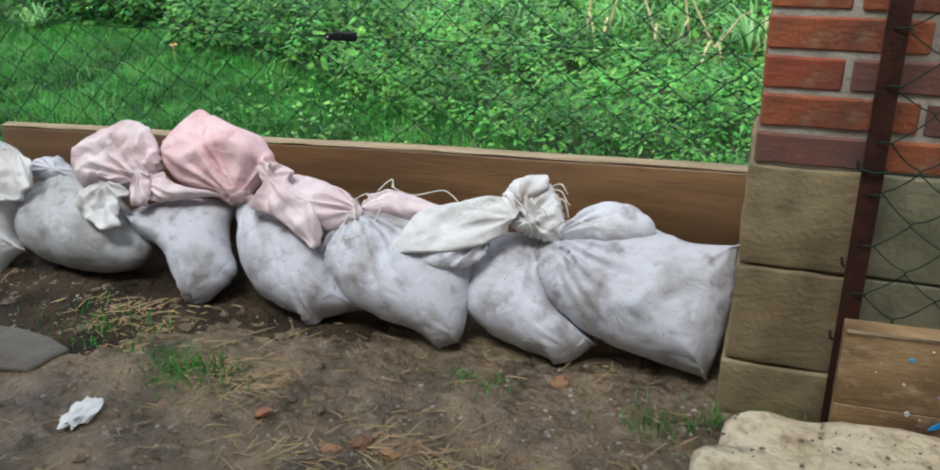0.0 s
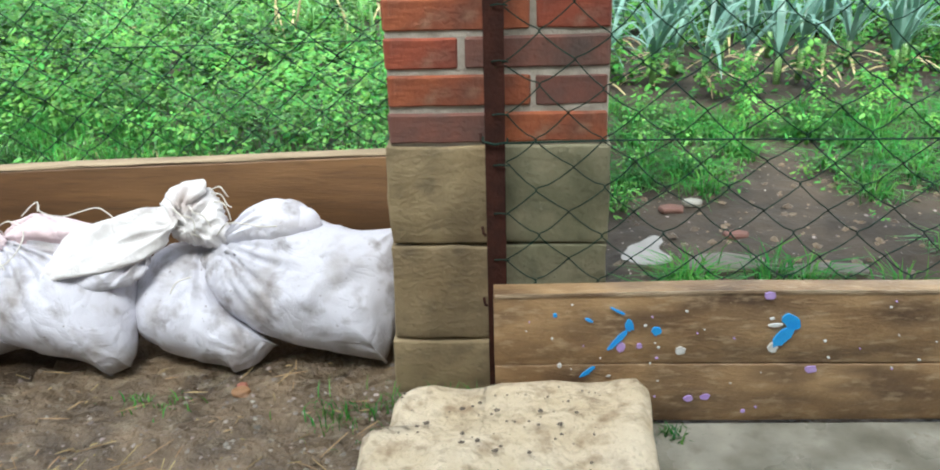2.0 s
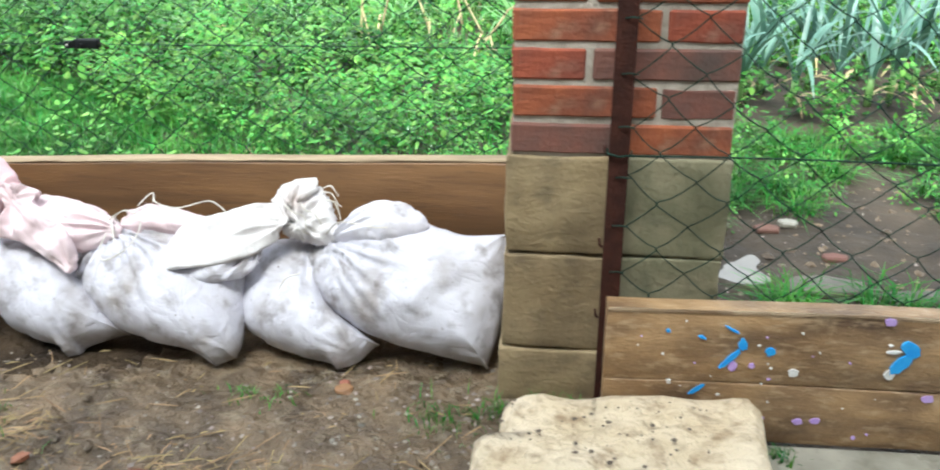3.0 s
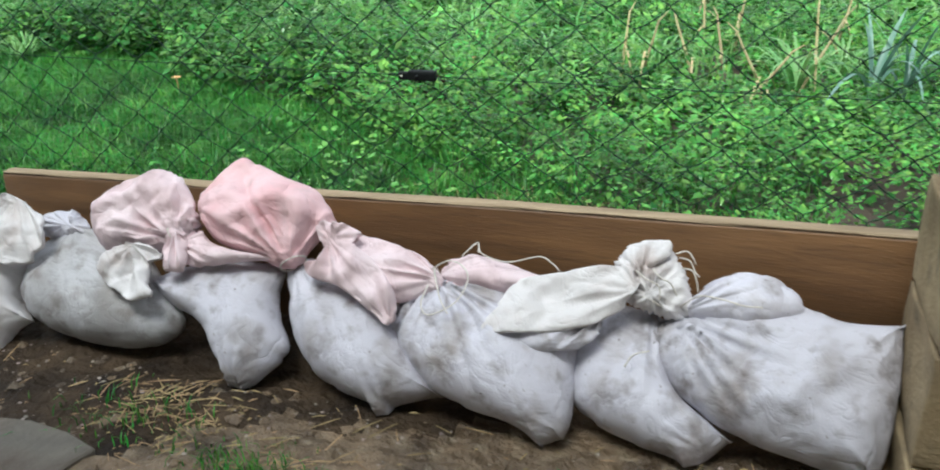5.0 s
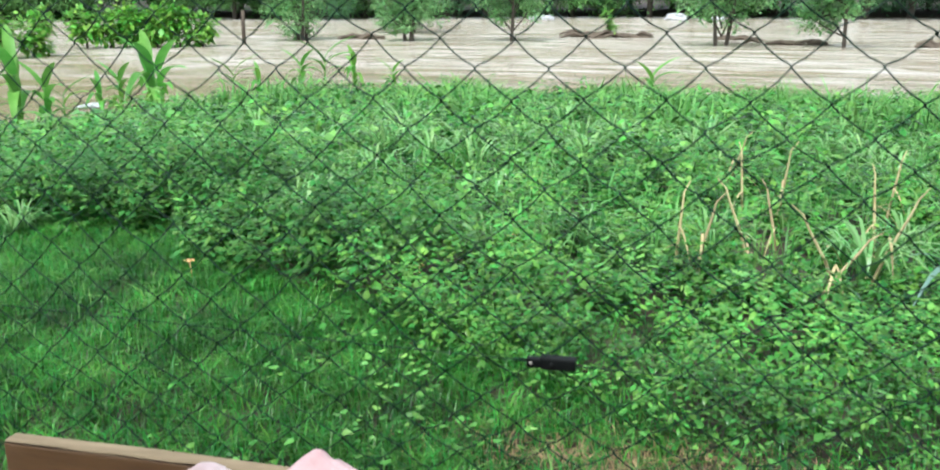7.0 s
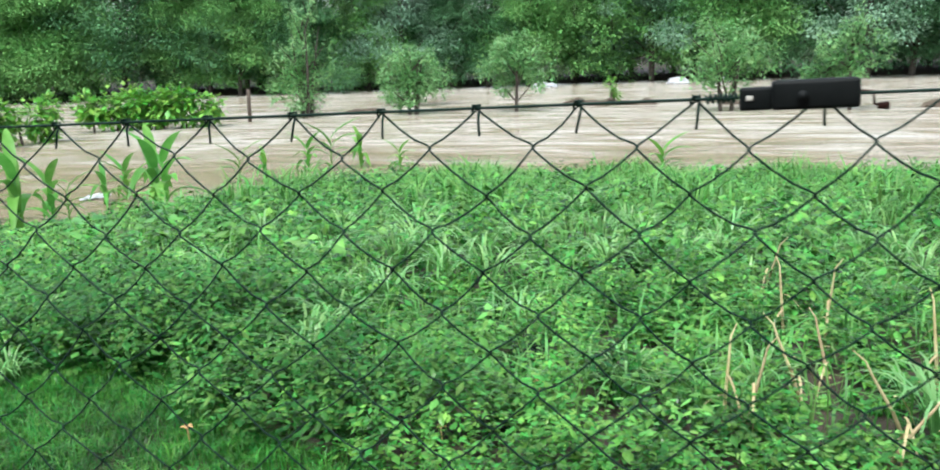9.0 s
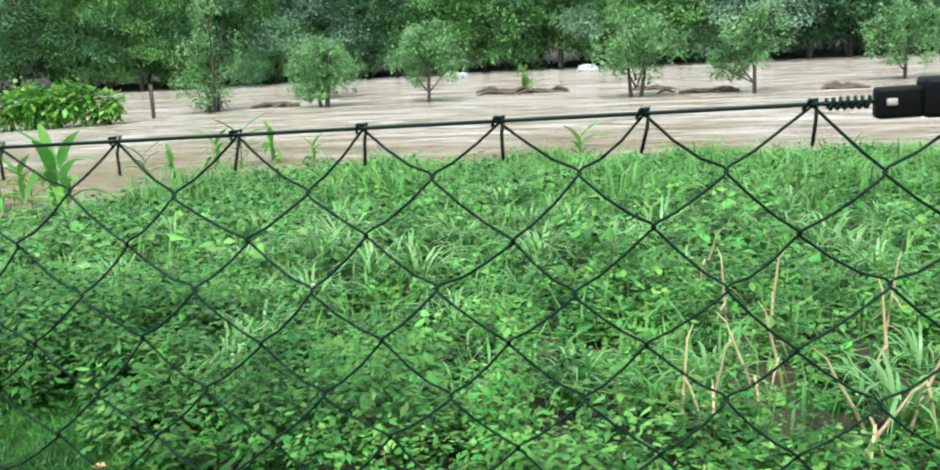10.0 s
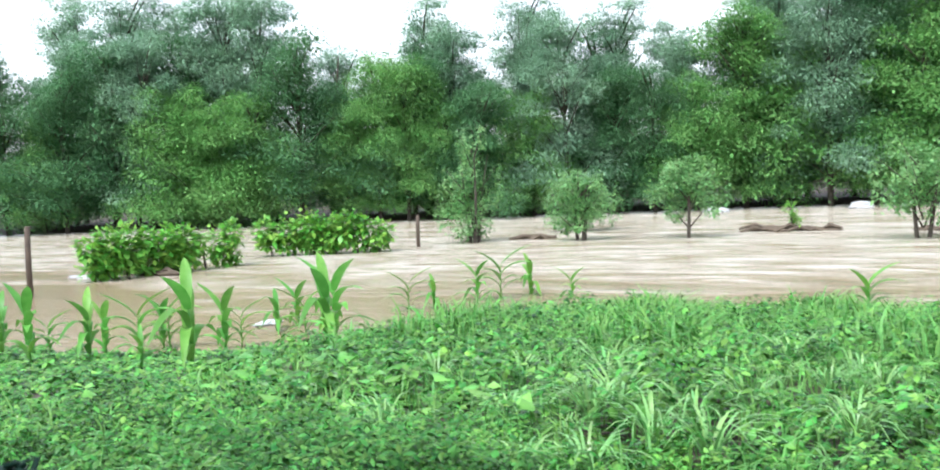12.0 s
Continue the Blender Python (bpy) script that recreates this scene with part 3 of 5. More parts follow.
# ---- plank behind the sacks ----
def plank_piece(name, x0, x1, zlo, zhi, yfront, thick, mat, parent, seed, slope=0.0, yslope=0.0, label="", arris=0.004):
    b = bmesh.new()
    box(b, (x0, 0, zlo), (x1, thick, zhi), arris, 2)
    bmesh.ops.subdivide_edges(b, edges=[e for e in b.edges if e.calc_length() > 0.5], cuts=24, use_grid_fill=True)
    for v in b.verts:
        n1 = noise.noise((v.co.x * 2.5, seed, v.co.z * 4))
        v.co.z += slope * v.co.x + 0.004 * n1
        v.co.y += yfront + yslope * v.co.x + 0.0012 * noise.noise((v.co.x * 3, seed + 5, v.co.z * 6))
    return part(name, b, mat, parent, label)


back_plank = empty("retaining_plank", (0, 0, 0), "brown weathered pine plank holding back the field edge", "plank")
plank_piece("board", -2.20, 0.13, 0.02, 0.386, 0.348, 0.038, BOARD, back_plank, 1.0, 0.045, -0.04)
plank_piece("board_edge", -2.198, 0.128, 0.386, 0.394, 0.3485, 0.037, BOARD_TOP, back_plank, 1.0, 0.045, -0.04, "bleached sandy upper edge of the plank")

# ---- paint-spattered plank across the gateway ----
flood_board = empty("flood_board", (0, 0, 0), "two brown shuttering planks spattered with blue and lilac paint", "plank")
plank_piece("lower_plank", 0.187, 2.60, 0.006, 0.1335, -0.122, 0.045, PLANK, flood_board, 4.0, -0.004, arris=0.0015)
plank_piece("upper_plank", 0.186, 2.60, 0.1340, 0.285, -0.1205, 0.045, PLANK, flood_board, 4.0, arris=0.0015)
plank_piece("worn_edge", 0.188, 2.60, 0.2800, 0.2858, -0.1215, 0.0035, WORN_EDGE, flood_board, 4.0, label="pale splintered upper edge")


def splash(x, z, lx, lz, turn, mat, seed, name="paint_mark"):
    b = bmesh.new()
    n = 14
    vs = []
    for k in range(n):
        a = 2 * math.pi * k / n
        r = 1 + 0.35 * noise.noise((math.cos(a) * 1.7, math.sin(a) * 1.7, seed))
        px_, pz_ = lx * r * math.cos(a), lz * r * math.sin(a)
        vs.append((x + px_ * math.cos(turn) - pz_ * math.sin(turn), z + px_ * math.sin(turn) + pz_ * math.cos(turn)))
    front = [b.verts.new((p, -0.1240 - 0.00012 * (seed / 3.1 % 9), q)) for p, q in vs]
    back = [b.verts.new((p, -0.118, q)) for p, q in vs]
    b.faces.new(front)
    for k in range(n):
        b.faces.new((front[k - 1], front[k], back[k], back[k - 1]))
    bmesh.ops.recalc_face_normals(b, faces=b.faces[:])
    return part(name, b, mat, flood_board, smooth=False)


BLUE_MARKS = [(0.437, 0.219, 0.0086, 0.0116, 0.20, PAINT_BLUE), (0.416, 0.187, 0.0292, 0.0050, 0.88, PAINT_BLUE), (0.362, 0.118, 0.0195, 0.0039, 0.70, PAINT_BLUE), (0.487, 0.206, 0.0086, 0.0090, 0.10, PAINT_BLUE), (0.415, 0.249, 0.0151, 0.0023, -0.50, PAINT_BLUE), (0.362, 0.231, 0.0076, 0.0028, -0.50, PAINT_BLUE), (0.299, 0.242, 0.0043, 0.0032, 0.00, PAINT_BLUE), (0.732, 0.223, 0.0130, 0.0180, 0.90, PAINT_BLUE), (0.721, 0.193, 0.0259, 0.0116, 0.95, PAINT_BLUE)]
LILAC_MARKS = [(0.423, 0.172, 0.0086, 0.0103, 0.00, PAINT_LILAC), (0.457, 0.174, 0.0054, 0.0052, 0.00, PAINT_LILAC), (0.688, 0.279, 0.0097, 0.0077, 0.00, PAINT_LILAC), (0.780, 0.120, 0.0119, 0.0077, 0.00, PAINT_LILAC), (0.556, 0.055, 0.0097, 0.0064, 0.00, PAINT_LILAC), (0.588, 0.059, 0.0086, 0.0064, 0.20, PAINT_LILAC), (0.663, 0.025, 0.0043, 0.0039, 0.00, PAINT_LILAC)]
WHITE_MARKS = [(0.704, 0.168, 0.0097, 0.0103, 0.50, PAINT_WHITE), (0.705, 0.217, 0.0130, 0.0032, 0.10, PAINT_WHITE), (0.534, 0.163, 0.0097, 0.0090, 0.00, PAINT_WHITE), (0.309, 0.132, 0.0043, 0.0052, 0.00, PAINT_WHITE)]
for i, (x, z, lx, lz, tn, m) in enumerate(BLUE_MARKS + LILAC_MARKS + WHITE_MARKS):
    splash(x, z, lx, lz, tn, m, i * 3.1)
r5 = random.Random(15)
for i in range(60):
    x = 0.24 + 1.3 * r5.random() ** 1.5
    size = 0.0008 + 0.0014 * r5.random() ** 3
    splash(x, r5.uniform(0.03, 0.265), size * r5.uniform(1, 2), size, r5.uniform(-0.4, 0.4), r5.choice([PAINT_WHITE, PAINT_WHITE, PAINT_LILAC]), (i + 20) * 3.1, "paint_speck")

# ---- rough stone step ----
bm = bmesh.new()
box(bm, (-0.05, -0.64, -0.05), (0.455, -0.150, 0.132), 0.045, 3)
bmesh.ops.subdivide_edges(bm, edges=[e for e in bm.edges if e.calc_length() > 0.06], cuts=12, use_grid_fill=True)
for v in bm.verts:
    k = (v.co.x + 0.05) / 0.5
    v.co.z += (0.018 * noise.noise((v.co.x * 5, v.co.y * 5, 2)) + 0.014 * noise.noise(v.co * 14) + 0.006 * noise.noise(v.co * 40)) if v.co.z > 0.03 else 0
    v.co.x += 0.03 * noise.noise((v.co.y * 6, v.co.z * 4, 7)) + (0.035 if k < 0.35 and v.co.y > -0.30 else 0.0)
    v.co.y += 0.022 * noise.noise((v.co.x * 6, v.co.z * 4, 3)) - (0.05 * max(0, 0.3 - k) / 0.3 if v.co.y > -0.3 else 0)
step = part("stone_step", bm, STEP)
tagged(step, "rough cream limestone block with mud crumbs set before the pier", "stone step")


# ---- sacks: two sewn sheets filled and leaning back on the plank ----
FACE = Vector((0, -0.762, 0.648))
LEAN = Vector((0, 0.648, 0.762))


def spline(keys, n):
    """Smooth stations along keys of equal length (Catmull-Rom)."""
    keys = [np.array(k, float) for k in keys]
    keys = [2 * keys[0] - keys[1]] + keys + [2 * keys[-1] - keys[-2]]
    out, m = [], len(keys) - 3
    for i in range(n):
        u = i / (n - 1) * m
        j = min(int(u), m - 1)
        t = u - j
        a, b, c, d = keys[j:j + 4]
        out.append(0.5 * (2 * b + (c - a) * t + (2 * a - 5 * b + 4 * c - d) * t * t + (3 * b - a - 3 * c + d) * t ** 3))
    return out


def closed_spline(keys, n):
    """n points round a closed smooth line through keys, at even spacing."""
    k = np.array(keys, float)
    m, fine = len(k), []
    for j in range(m):
        a, b, c, d = k[j - 1], k[j], k[(j + 1) % m], k[(j + 2) % m]
        for t in np.arange(0, 1, 0.05):
            fine.append(0.5 * (2 * b + 0.85 * (c - a) * t + (2 * a - 5 * b + 4 * c - d) * t * t + (3 * b - a - 3 * c + d) * t ** 3 - 0.15 * (a - c) * t * (1 - t)))
    fine = np.array(fine + fine[:1])
    run = np.concatenate([[0], np.cumsum(np.linalg.norm(np.diff(fine, axis=0), axis=1))])
    at = np.linspace(0, run[-1], n, endpoint=False)
    return np.stack([np.interp(at, run, fine[:, 0]), np.interp(at, run, fine[:, 1])], 1)


FOLDS = [(Vector((random.Random(90 + i).gauss(0, 1), random.Random(190 + i).gauss(0, 1), random.Random(290 + i).gauss(0, 1))).normalized(), 7 + 4.3 * i, 0.6 * i * i) for i in range(6)]


def crumple(q, seed):
    """Faceted relief of creased cloth, about -0.5 to 0.5."""
    w = q + 0.03 * noise.noise_vector(q * 7 + Vector((seed, 0, 0)))
    return sum((abs((w.dot(d) * f + ph + seed * 0.37) % 1.0 - 0.5) * 2 - 0.5) * 7 / f for d, f, ph in FOLDS) * 0.45


def cushion(outline, depth, thick, seed, pleats=(), crease=0.004, wave=0.006, ragged=0.0, behind=0.7, full=0.55, sag=0.25, rings=36, sides=128, floor=True):
    """Cloth sewn along an outline (along the row, up the lean) and puffed out by thick.
    pleats: (x, s, height, reach, count) gathers the cloth towards a tie or a corner."""
    edge = closed_spline(outline, sides)
    mid = edge.mean(0)
    if thick > 0.07:
        edge = mid + (edge - mid) * 0.978
    hi, lo = edge[:, 1].max(), edge[:, 1].min()
    if ragged:
        for k in range(sides):
            edge[k] += (edge[k] - mid) * ragged * (noise.noise((k * 0.9, seed, 2)) + 0.5 * noise.noise((k * 2.3, seed, 7)))
    soft = sum(np.roll(edge, j, 0) for j in range(-9, 10)) / 19
    b = bmesh.new()

    def spot(k, r, side):
        x, s = mid + ((edge[k] - mid) * r ** 5 + (soft[k] - mid) * (1 - r ** 5)) * r
        bulge = thick * max(0.0, 1 - r ** 2.4) ** full * (1 + sag * (0.5 - (s - lo) / (hi - lo + 1e-6)) * 2)
        q = Vector((x, 0.06, 0)) + LEAN * float(s)
        flat = Vector((x * 1.0, s, seed))
        lift = wave * (noise.noise(flat * 9) + 0.5 * noise.noise(flat * 19)) * (1.0 if thick < 0.03 else 1 - r ** 3)
        for px_, ps_, height, reach, count in pleats:
            dx, ds = x - px_, s - ps_
            far = math.hypot(dx, ds)
            a = math.atan2(ds, dx)
            wig = count * (a + 0.22 * noise.noise((a * 2.1, far * 5, seed))) + seed
            ridge = (abs((wig / math.pi) % 1.0 - 0.5) * 2 - 0.5) + 0.35 * math.sin(wig * 1.7 + 1)
            lift += height * ridge * math.exp(-(far / reach) ** 2) * min(1.0, far / 0.02)
        lift += crease * crumple(q * 1.0, seed) * 2 * (1 - 0.7 * r ** 4)
        lift += crease * 0.5 * noise.noise(flat * 46)
        out = depth + lift + (bulge if side > 0 else -bulge * behind)
        if side < 0:
            out -= 0.0015
        q += FACE * out
        if floor and q.z < 0.004:
            q.z = 0.004 + 0.12 * (q.z - 0.004)
        return q

    front = [b.verts.new(spot(0, 0.0, 1))]
    loops = []
    for i in range(1, rings + 1):
        r = math.sin(0.5 * math.pi * i / rings)
        loops.append([b.verts.new(spot(k, r, 1)) for k in range(sides)])
    for k in range(sides):
        b.faces.new((front[0], loops[0][k], loops[0][(k + 1) % sides]))
    turns = rings // 3
    for i in range(turns, 0, -1):
        r = math.sin(0.5 * math.pi * i / turns) * (0.995 if i == turns else 1.0)
        loops.append([b.verts.new(spot(k, r, -1)) for k in range(sides)])
    for r0, r1 in zip(loops, loops[1:]):
        for k in range(sides):
            b.faces.new((r0[k], r1[k], r1[(k + 1) % sides], r0[(k + 1) % sides]))
    b.faces.new(loops[-1])
    bmesh.ops.recalc_face_normals(b, faces=b.faces[:])
    return b


def on_face(x, s, d):
    return Vector((x, 0.06, 0)) + LEAN * s + FACE * d


def sack(label, mat, seed, outline, thick, pleats, cloths=(), strings=(), depth=0.0, **more):
    ob = empty("sandbag", (sum(p[0] for p in outline) / len(outline), 0.10, 0), label, "sandbag", "row of sandbags against the plank")
    inv = Matrix.Translation(-ob.location)

    def put(name, b, m, lab=""):
        bmesh.ops.transform(b, matrix=inv, verts=b.verts[:])
        return part(name, b, m, ob, lab)

    put("sack_body", cushion(outline, depth, thick, seed, pleats, **more), mat)
    for i, (lab, m, line, dep, th, pl, kw) in enumerate(cloths):
        put("neck_cloth", cushion(line, dep, th, seed + 1.7 * (i + 1), pl, rings=26, sides=120, **kw), m, lab)
    for pts in strings:
        b = bmesh.new()
        tube(b, [on_face(*p) for p in spline(pts, 26)], 0.0016, 5)
        put("tie_string", b, STRING, "white twine")
    return ob


def tie(x, s, d, r, turn=0.0):
    """A loop of twine round a gathered neck that runs along turn."""
    c, k = math.cos(turn), math.sin(turn)
    return [(x - k * r * math.cos(a), s + c * r * math.cos(a), d + r * math.sin(a)) for a in (i * math.pi / 4 for i in range(9))]


sack("grey-white dirty sandbag lying on its side against the pier", SACK, 7.0,
     [(-0.424, 0.285), (-0.462, 0.262), (-0.469, 0.212), (-0.423, 0.147), (-0.349, 0.092), (-0.266, 0.059), (-0.159, 0.036), (-0.045, 0.015), (-0.045, 0.015), (-0.024, 0.087), (-0.010, 0.195), (-0.008, 0.320), (-0.008, 0.320), (-0.101, 0.311), (-0.17, 0.327), (-0.226, 0.345), (-0.321, 0.335), (-0.387, 0.310)],
     0.098, [(-0.425, 0.280, 0.024, 0.15, 13), (-0.02, 0.31, 0.006, 0.10, 7), (-0.04, 0.03, 0.006, 0.08, 6)],
     [("white rounded fold of sackcloth", SACK, [(-0.410, 0.282), (-0.375, 0.340), (-0.32, 0.370), (-0.263, 0.374), (-0.215, 0.352), (-0.190, 0.318), (-0.22, 0.282), (-0.283, 0.262), (-0.343, 0.268)], 0.050, 0.055,
       [(-0.410, 0.280, 0.014, 0.16, 8)], {"crease": 0.006, "wave": 0.012, "floor": False})],
     [tie(-.422, .282, .045, .020, 2.4), [(-.415, .285, .075), (-.380, .300, .118), (-.336, .295, .132), (-.300, .287, .138), (-.268, .289, .134)]], wave=0.014, crease=0.005, depth=0.012)
sack("grey-white sandbag with a ragged tied neck", SACK, 6.0,
     [(-0.512, 0.300), (-0.575, 0.285), (-0.614, 0.217), (-0.627, 0.16), (-0.607, 0.092), (-0.548, 0.05), (-0.463, 0.023), (-0.394, 0.009), (-0.368, -0.012), (-0.368, -0.012), (-0.338, 0.011), (-0.292, 0.060), (-0.292, 0.060), (-0.344, 0.094), (-0.403, 0.137), (-0.430, 0.202), (-0.439, 0.266), (-0.456, 0.294)],
     0.088, [(-0.475, 0.300, 0.010, 0.12, 8), (-0.335, 0.03, 0.007, 0.08, 6)],
     [("ragged cream-white knot of cloth", SACK_CLEAN, [(-0.546, 0.351), (-0.541, 0.376), (-0.513, 0.393), (-0.448, 0.401), (-0.422, 0.379), (-0.402, 0.333), (-0.391, 0.288), (-0.418, 0.264), (-0.47, 0.272), (-0.513, 0.287)], 0.058, 0.046,
       [(-0.470, 0.300, 0.018, 0.09, 6)], {"crease": 0.020, "wave": 0.03, "ragged": 0.10, "floor": False}),
      ("upturned stiff cream end of the knot", SACK_CLEAN, [(-0.540, 0.352), (-0.528, 0.392), (-0.500, 0.408), (-0.450, 0.412), (-0.440, 0.385), (-0.470, 0.355), (-0.505, 0.340)], 0.092, 0.010,
       [(-0.49, 0.330, 0.010, 0.08, 6)], {"crease": 0.010, "wave": 0.018, "floor": False}),
      ("clean white flap of cloth lying over the next sack", SACK_CLEAN, [(-0.784, 0.186), (-0.759, 0.243), (-0.721, 0.297), (-0.622, 0.327), (-0.53, 0.348), (-0.492, 0.319), (-0.513, 0.271), (-0.555, 0.235), (-0.611, 0.209), (-0.696, 0.190)], 0.098, 0.010,
       [(-0.490, 0.300, 0.016, 0.14, 7)], {"crease": 0.007, "wave": 0.026, "full": 0.2, "floor": False}),
      ("grey underside of the white flap", SACK, [(-0.700, 0.200), (-0.640, 0.225), (-0.560, 0.250), (-0.555, 0.215), (-0.590, 0.180), (-0.650, 0.165), (-0.705, 0.172)], 0.080, 0.016,
       [(-0.56, 0.25, 0.010, 0.12, 6)], {"crease": 0.006, "wave": 0.012, "floor": False})],
     [tie(-.468, .288, .062, .030, 1.2), [(-.459, .192, .088), (-.487, .178, .096), (-.500, .155, .092)], [(-.425, .375, .10), (-.405, .372, .095), (-.392, .352, .09), (-.385, .348, .08)], [(-.418, .355, .10), (-.398, .352, .10), (-.388, .335, .09), (-.384, .318, .08)],
      [(-.50, .335, .12), (-.478, .318, .128), (-.455, .31, .118), (-.45, .285, .11)], [(-.47, .345, .11), (-.452, .325, .12), (-.435, .32, .115), (-.42, .30, .10)], [(-.432, .385, .09), (-.412, .392, .09), (-.40, .380, .09), (-.394, .372, .08)]], depth=-0.018)
sack("grey-white sandbag tied with twine, pink cloth at its neck", SACK, 5.0,
     [(-0.913, 0.307), (-0.981, 0.243), (-1.005, 0.197), (-0.975, 0.143), (-0.897, 0.072), (-0.806, 0.039), (-0.706, 0.021), (-0.641, -0.010), (-0.641, -0.010), (-0.600, 0.010), (-0.600, 0.010), (-0.590, 0.051), (-0.595, 0.144), (-0.610, 0.220), (-0.704, 0.264), (-0.811, 0.307)],
     0.092, [(-0.918, 0.300, 0.022, 0.18, 13), (-0.60, 0.02, 0.006, 0.08, 6)],
     [("pink gathered cloth behind the knot", PINK_PALE, [(-0.905, 0.289), (-0.895, 0.331), (-0.853, 0.352), (-0.794, 0.349), (-0.72, 0.331), (-0.675, 0.312), (-0.741, 0.281), (-0.839, 0.277)], 0.030, 0.032,
       [(-0.915, 0.295, 0.016, 0.16, 8)], {"crease": 0.008, "wave": 0.016, "floor": False}),
      ("pale pink sheet of cloth running to the knot", PINK_PALE, [(-0.889, 0.285), (-0.934, 0.325), (-0.999, 0.348), (-1.082, 0.361), (-1.121, 0.337), (-1.117, 0.287), (-1.046, 0.227), (-0.975, 0.226), (-0.902, 0.262)], 0.056, 0.034,
       [(-0.895, 0.285, 0.017, 0.17, 9)], {"crease": 0.009, "wave": 0.018, "floor": False}),
      ("pale pink flap of cloth folded over the sack", PINK_PALE, [(-1.18, 0.371), (-1.128, 0.369), (-1.072, 0.355), (-1.084, 0.33), (-1.034, 0.298), (-0.982, 0.252), (-0.964, 0.204), (-0.979, 0.171), (-1.026, 0.197), (-1.099, 0.236), (-1.166, 0.249), (-1.19, 0.272), (-1.155, 0.296), (-1.15, 0.318), (-1.177, 0.34)], 0.096, 0.014,
       [(-1.14, 0.33, 0.014, 0.2, 6), (-0.975, 0.17, 0.016, 0.10, 7)], {"crease": 0.010, "wave": 0.034, "full": 0.25, "floor": False})],
     [tie(-.905, .290, .052, .024, 0.3), [(-.915, .301, .075), (-.875, .320, .088), (-.837, .304, .098), (-.825, .274, .106), (-.839, .228, .118), (-.890, .199, .108), (-.916, .223, .092), (-.912, .266, .082)],
      [(-.905, .295, .078), (-.888, .262, .098), (-.870, .230, .112), (-.850, .205, .116)], [(-.835, .372, .04), (-.817, .349, .06), (-.762, .335, .07), (-.703, .360, .05), (-.675, .350, .05), (-.656, .335, .05)],
      [(-.860, .340, .06), (-.840, .365, .06), (-.833, .374, .05), (-.828, .352, .055)]], depth=0.012)
sack("bluish white sandbag slumped forward onto the mud", SACK, 4.0,
     [(-1.225, 0.318), (-1.275, 0.290), (-1.251, 0.207), (-1.222, 0.137), (-1.154, 0.064), (-1.089, 0.035), (-1.006, 0.015), (-0.984, -0.010), (-0.984, -0.010), (-0.961, 0.000), (-0.956, 0.022), (-0.865, 0.058), (-0.865, 0.058), (-0.920, 0.118), (-0.965, 0.177), (-1.030, 0.262), (-1.147, 0.300)],
     0.094, [(-1.235, 0.285, 0.010, 0.10, 7), (-0.965, 0.005, 0.008, 0.08, 7)],
     [("large puffed pink cloth neck", PINK, [(-1.5, 0.372), (-1.507, 0.405), (-1.482, 0.462), (-1.433, 0.519), (-1.379, 0.507), (-1.301, 0.48), (-1.228, 0.461), (-1.186, 0.426), (-1.159, 0.384), (-1.19, 0.362), (-1.214, 0.321), (-1.225, 0.280), (-1.256, 0.268), (-1.319, 0.282), (-1.393, 0.299), (-1.448, 0.318)], 0.036, 0.082,
       [(-1.235, 0.278, 0.022, 0.16, 13), (-1.49, 0.38, 0.010, 0.12, 8)], {"crease": 0.006, "wave": 0.040, "floor": False})],
     [tie(-1.235, .284, .045, .030, 2.2)], depth=-0.012)
sack("grey-white sandbag standing on one corner", SACK, 3.0,
     [(-1.605, 0.211), (-1.605, 0.211), (-1.569, 0.231), (-1.505, 0.263), (-1.395, 0.285), (-1.312, 0.291), (-1.270, 0.279), (-1.272, 0.221), (-1.255, 0.168), (-1.219, 0.113), (-1.229, 0.075), (-1.269, 0.027), (-1.300, 0.000), (-1.300, 0.000), (-1.330, 0.004), (-1.330, 0.004), (-1.341, 0.033), (-1.382, 0.063), (-1.409, 0.109), (-1.454, 0.140), (-1.535, 0.167)],
     0.080, [(-1.315, 0.01, 0.010, 0.09, 7), (-1.58, 0.215, 0.008, 0.14, 6)],
     [("crumpled pale pink cloth neck", PINK_PALE, [(-1.766, 0.346), (-1.752, 0.376), (-1.706, 0.423), (-1.652, 0.449), (-1.624, 0.466), (-1.562, 0.451), (-1.514, 0.401), (-1.489, 0.357), (-1.499, 0.316), (-1.528, 0.293), (-1.565, 0.268), (-1.637, 0.284), (-1.689, 0.260), (-1.738, 0.288)], 0.050, 0.062,
       [(-1.51, 0.298, 0.026, 0.13, 11)], {"crease": 0.012, "wave": 0.045, "ragged": 0.03, "floor": False}),
      ("frayed pink cloth end below the knot", PINK_PALE, [(-1.526, 0.312), (-1.487, 0.311), (-1.464, 0.264), (-1.460, 0.228), (-1.506, 0.220), (-1.521, 0.256)], 0.098, 0.018,
       [(-1.505, 0.31, 0.014, 0.10, 7)], {"crease": 0.009, "wave": 0.012, "ragged": 0.05, "floor": False}),
      ("pink cloth fold along the sack mouth", PINK_PALE, [(-1.512, 0.283), (-1.468, 0.327), (-1.433, 0.305), (-1.38, 0.291), (-1.275, 0.285), (-1.346, 0.266), (-1.437, 0.246), (-1.487, 0.247)], 0.066, 0.022,
       [(-1.50, 0.29, 0.014, 0.14, 8)], {"crease": 0.006, "wave": 0.010, "floor": False})],
     [tie(-1.512, .300, .085, .024, 0.8)], wave=0.010, depth=-0.004)
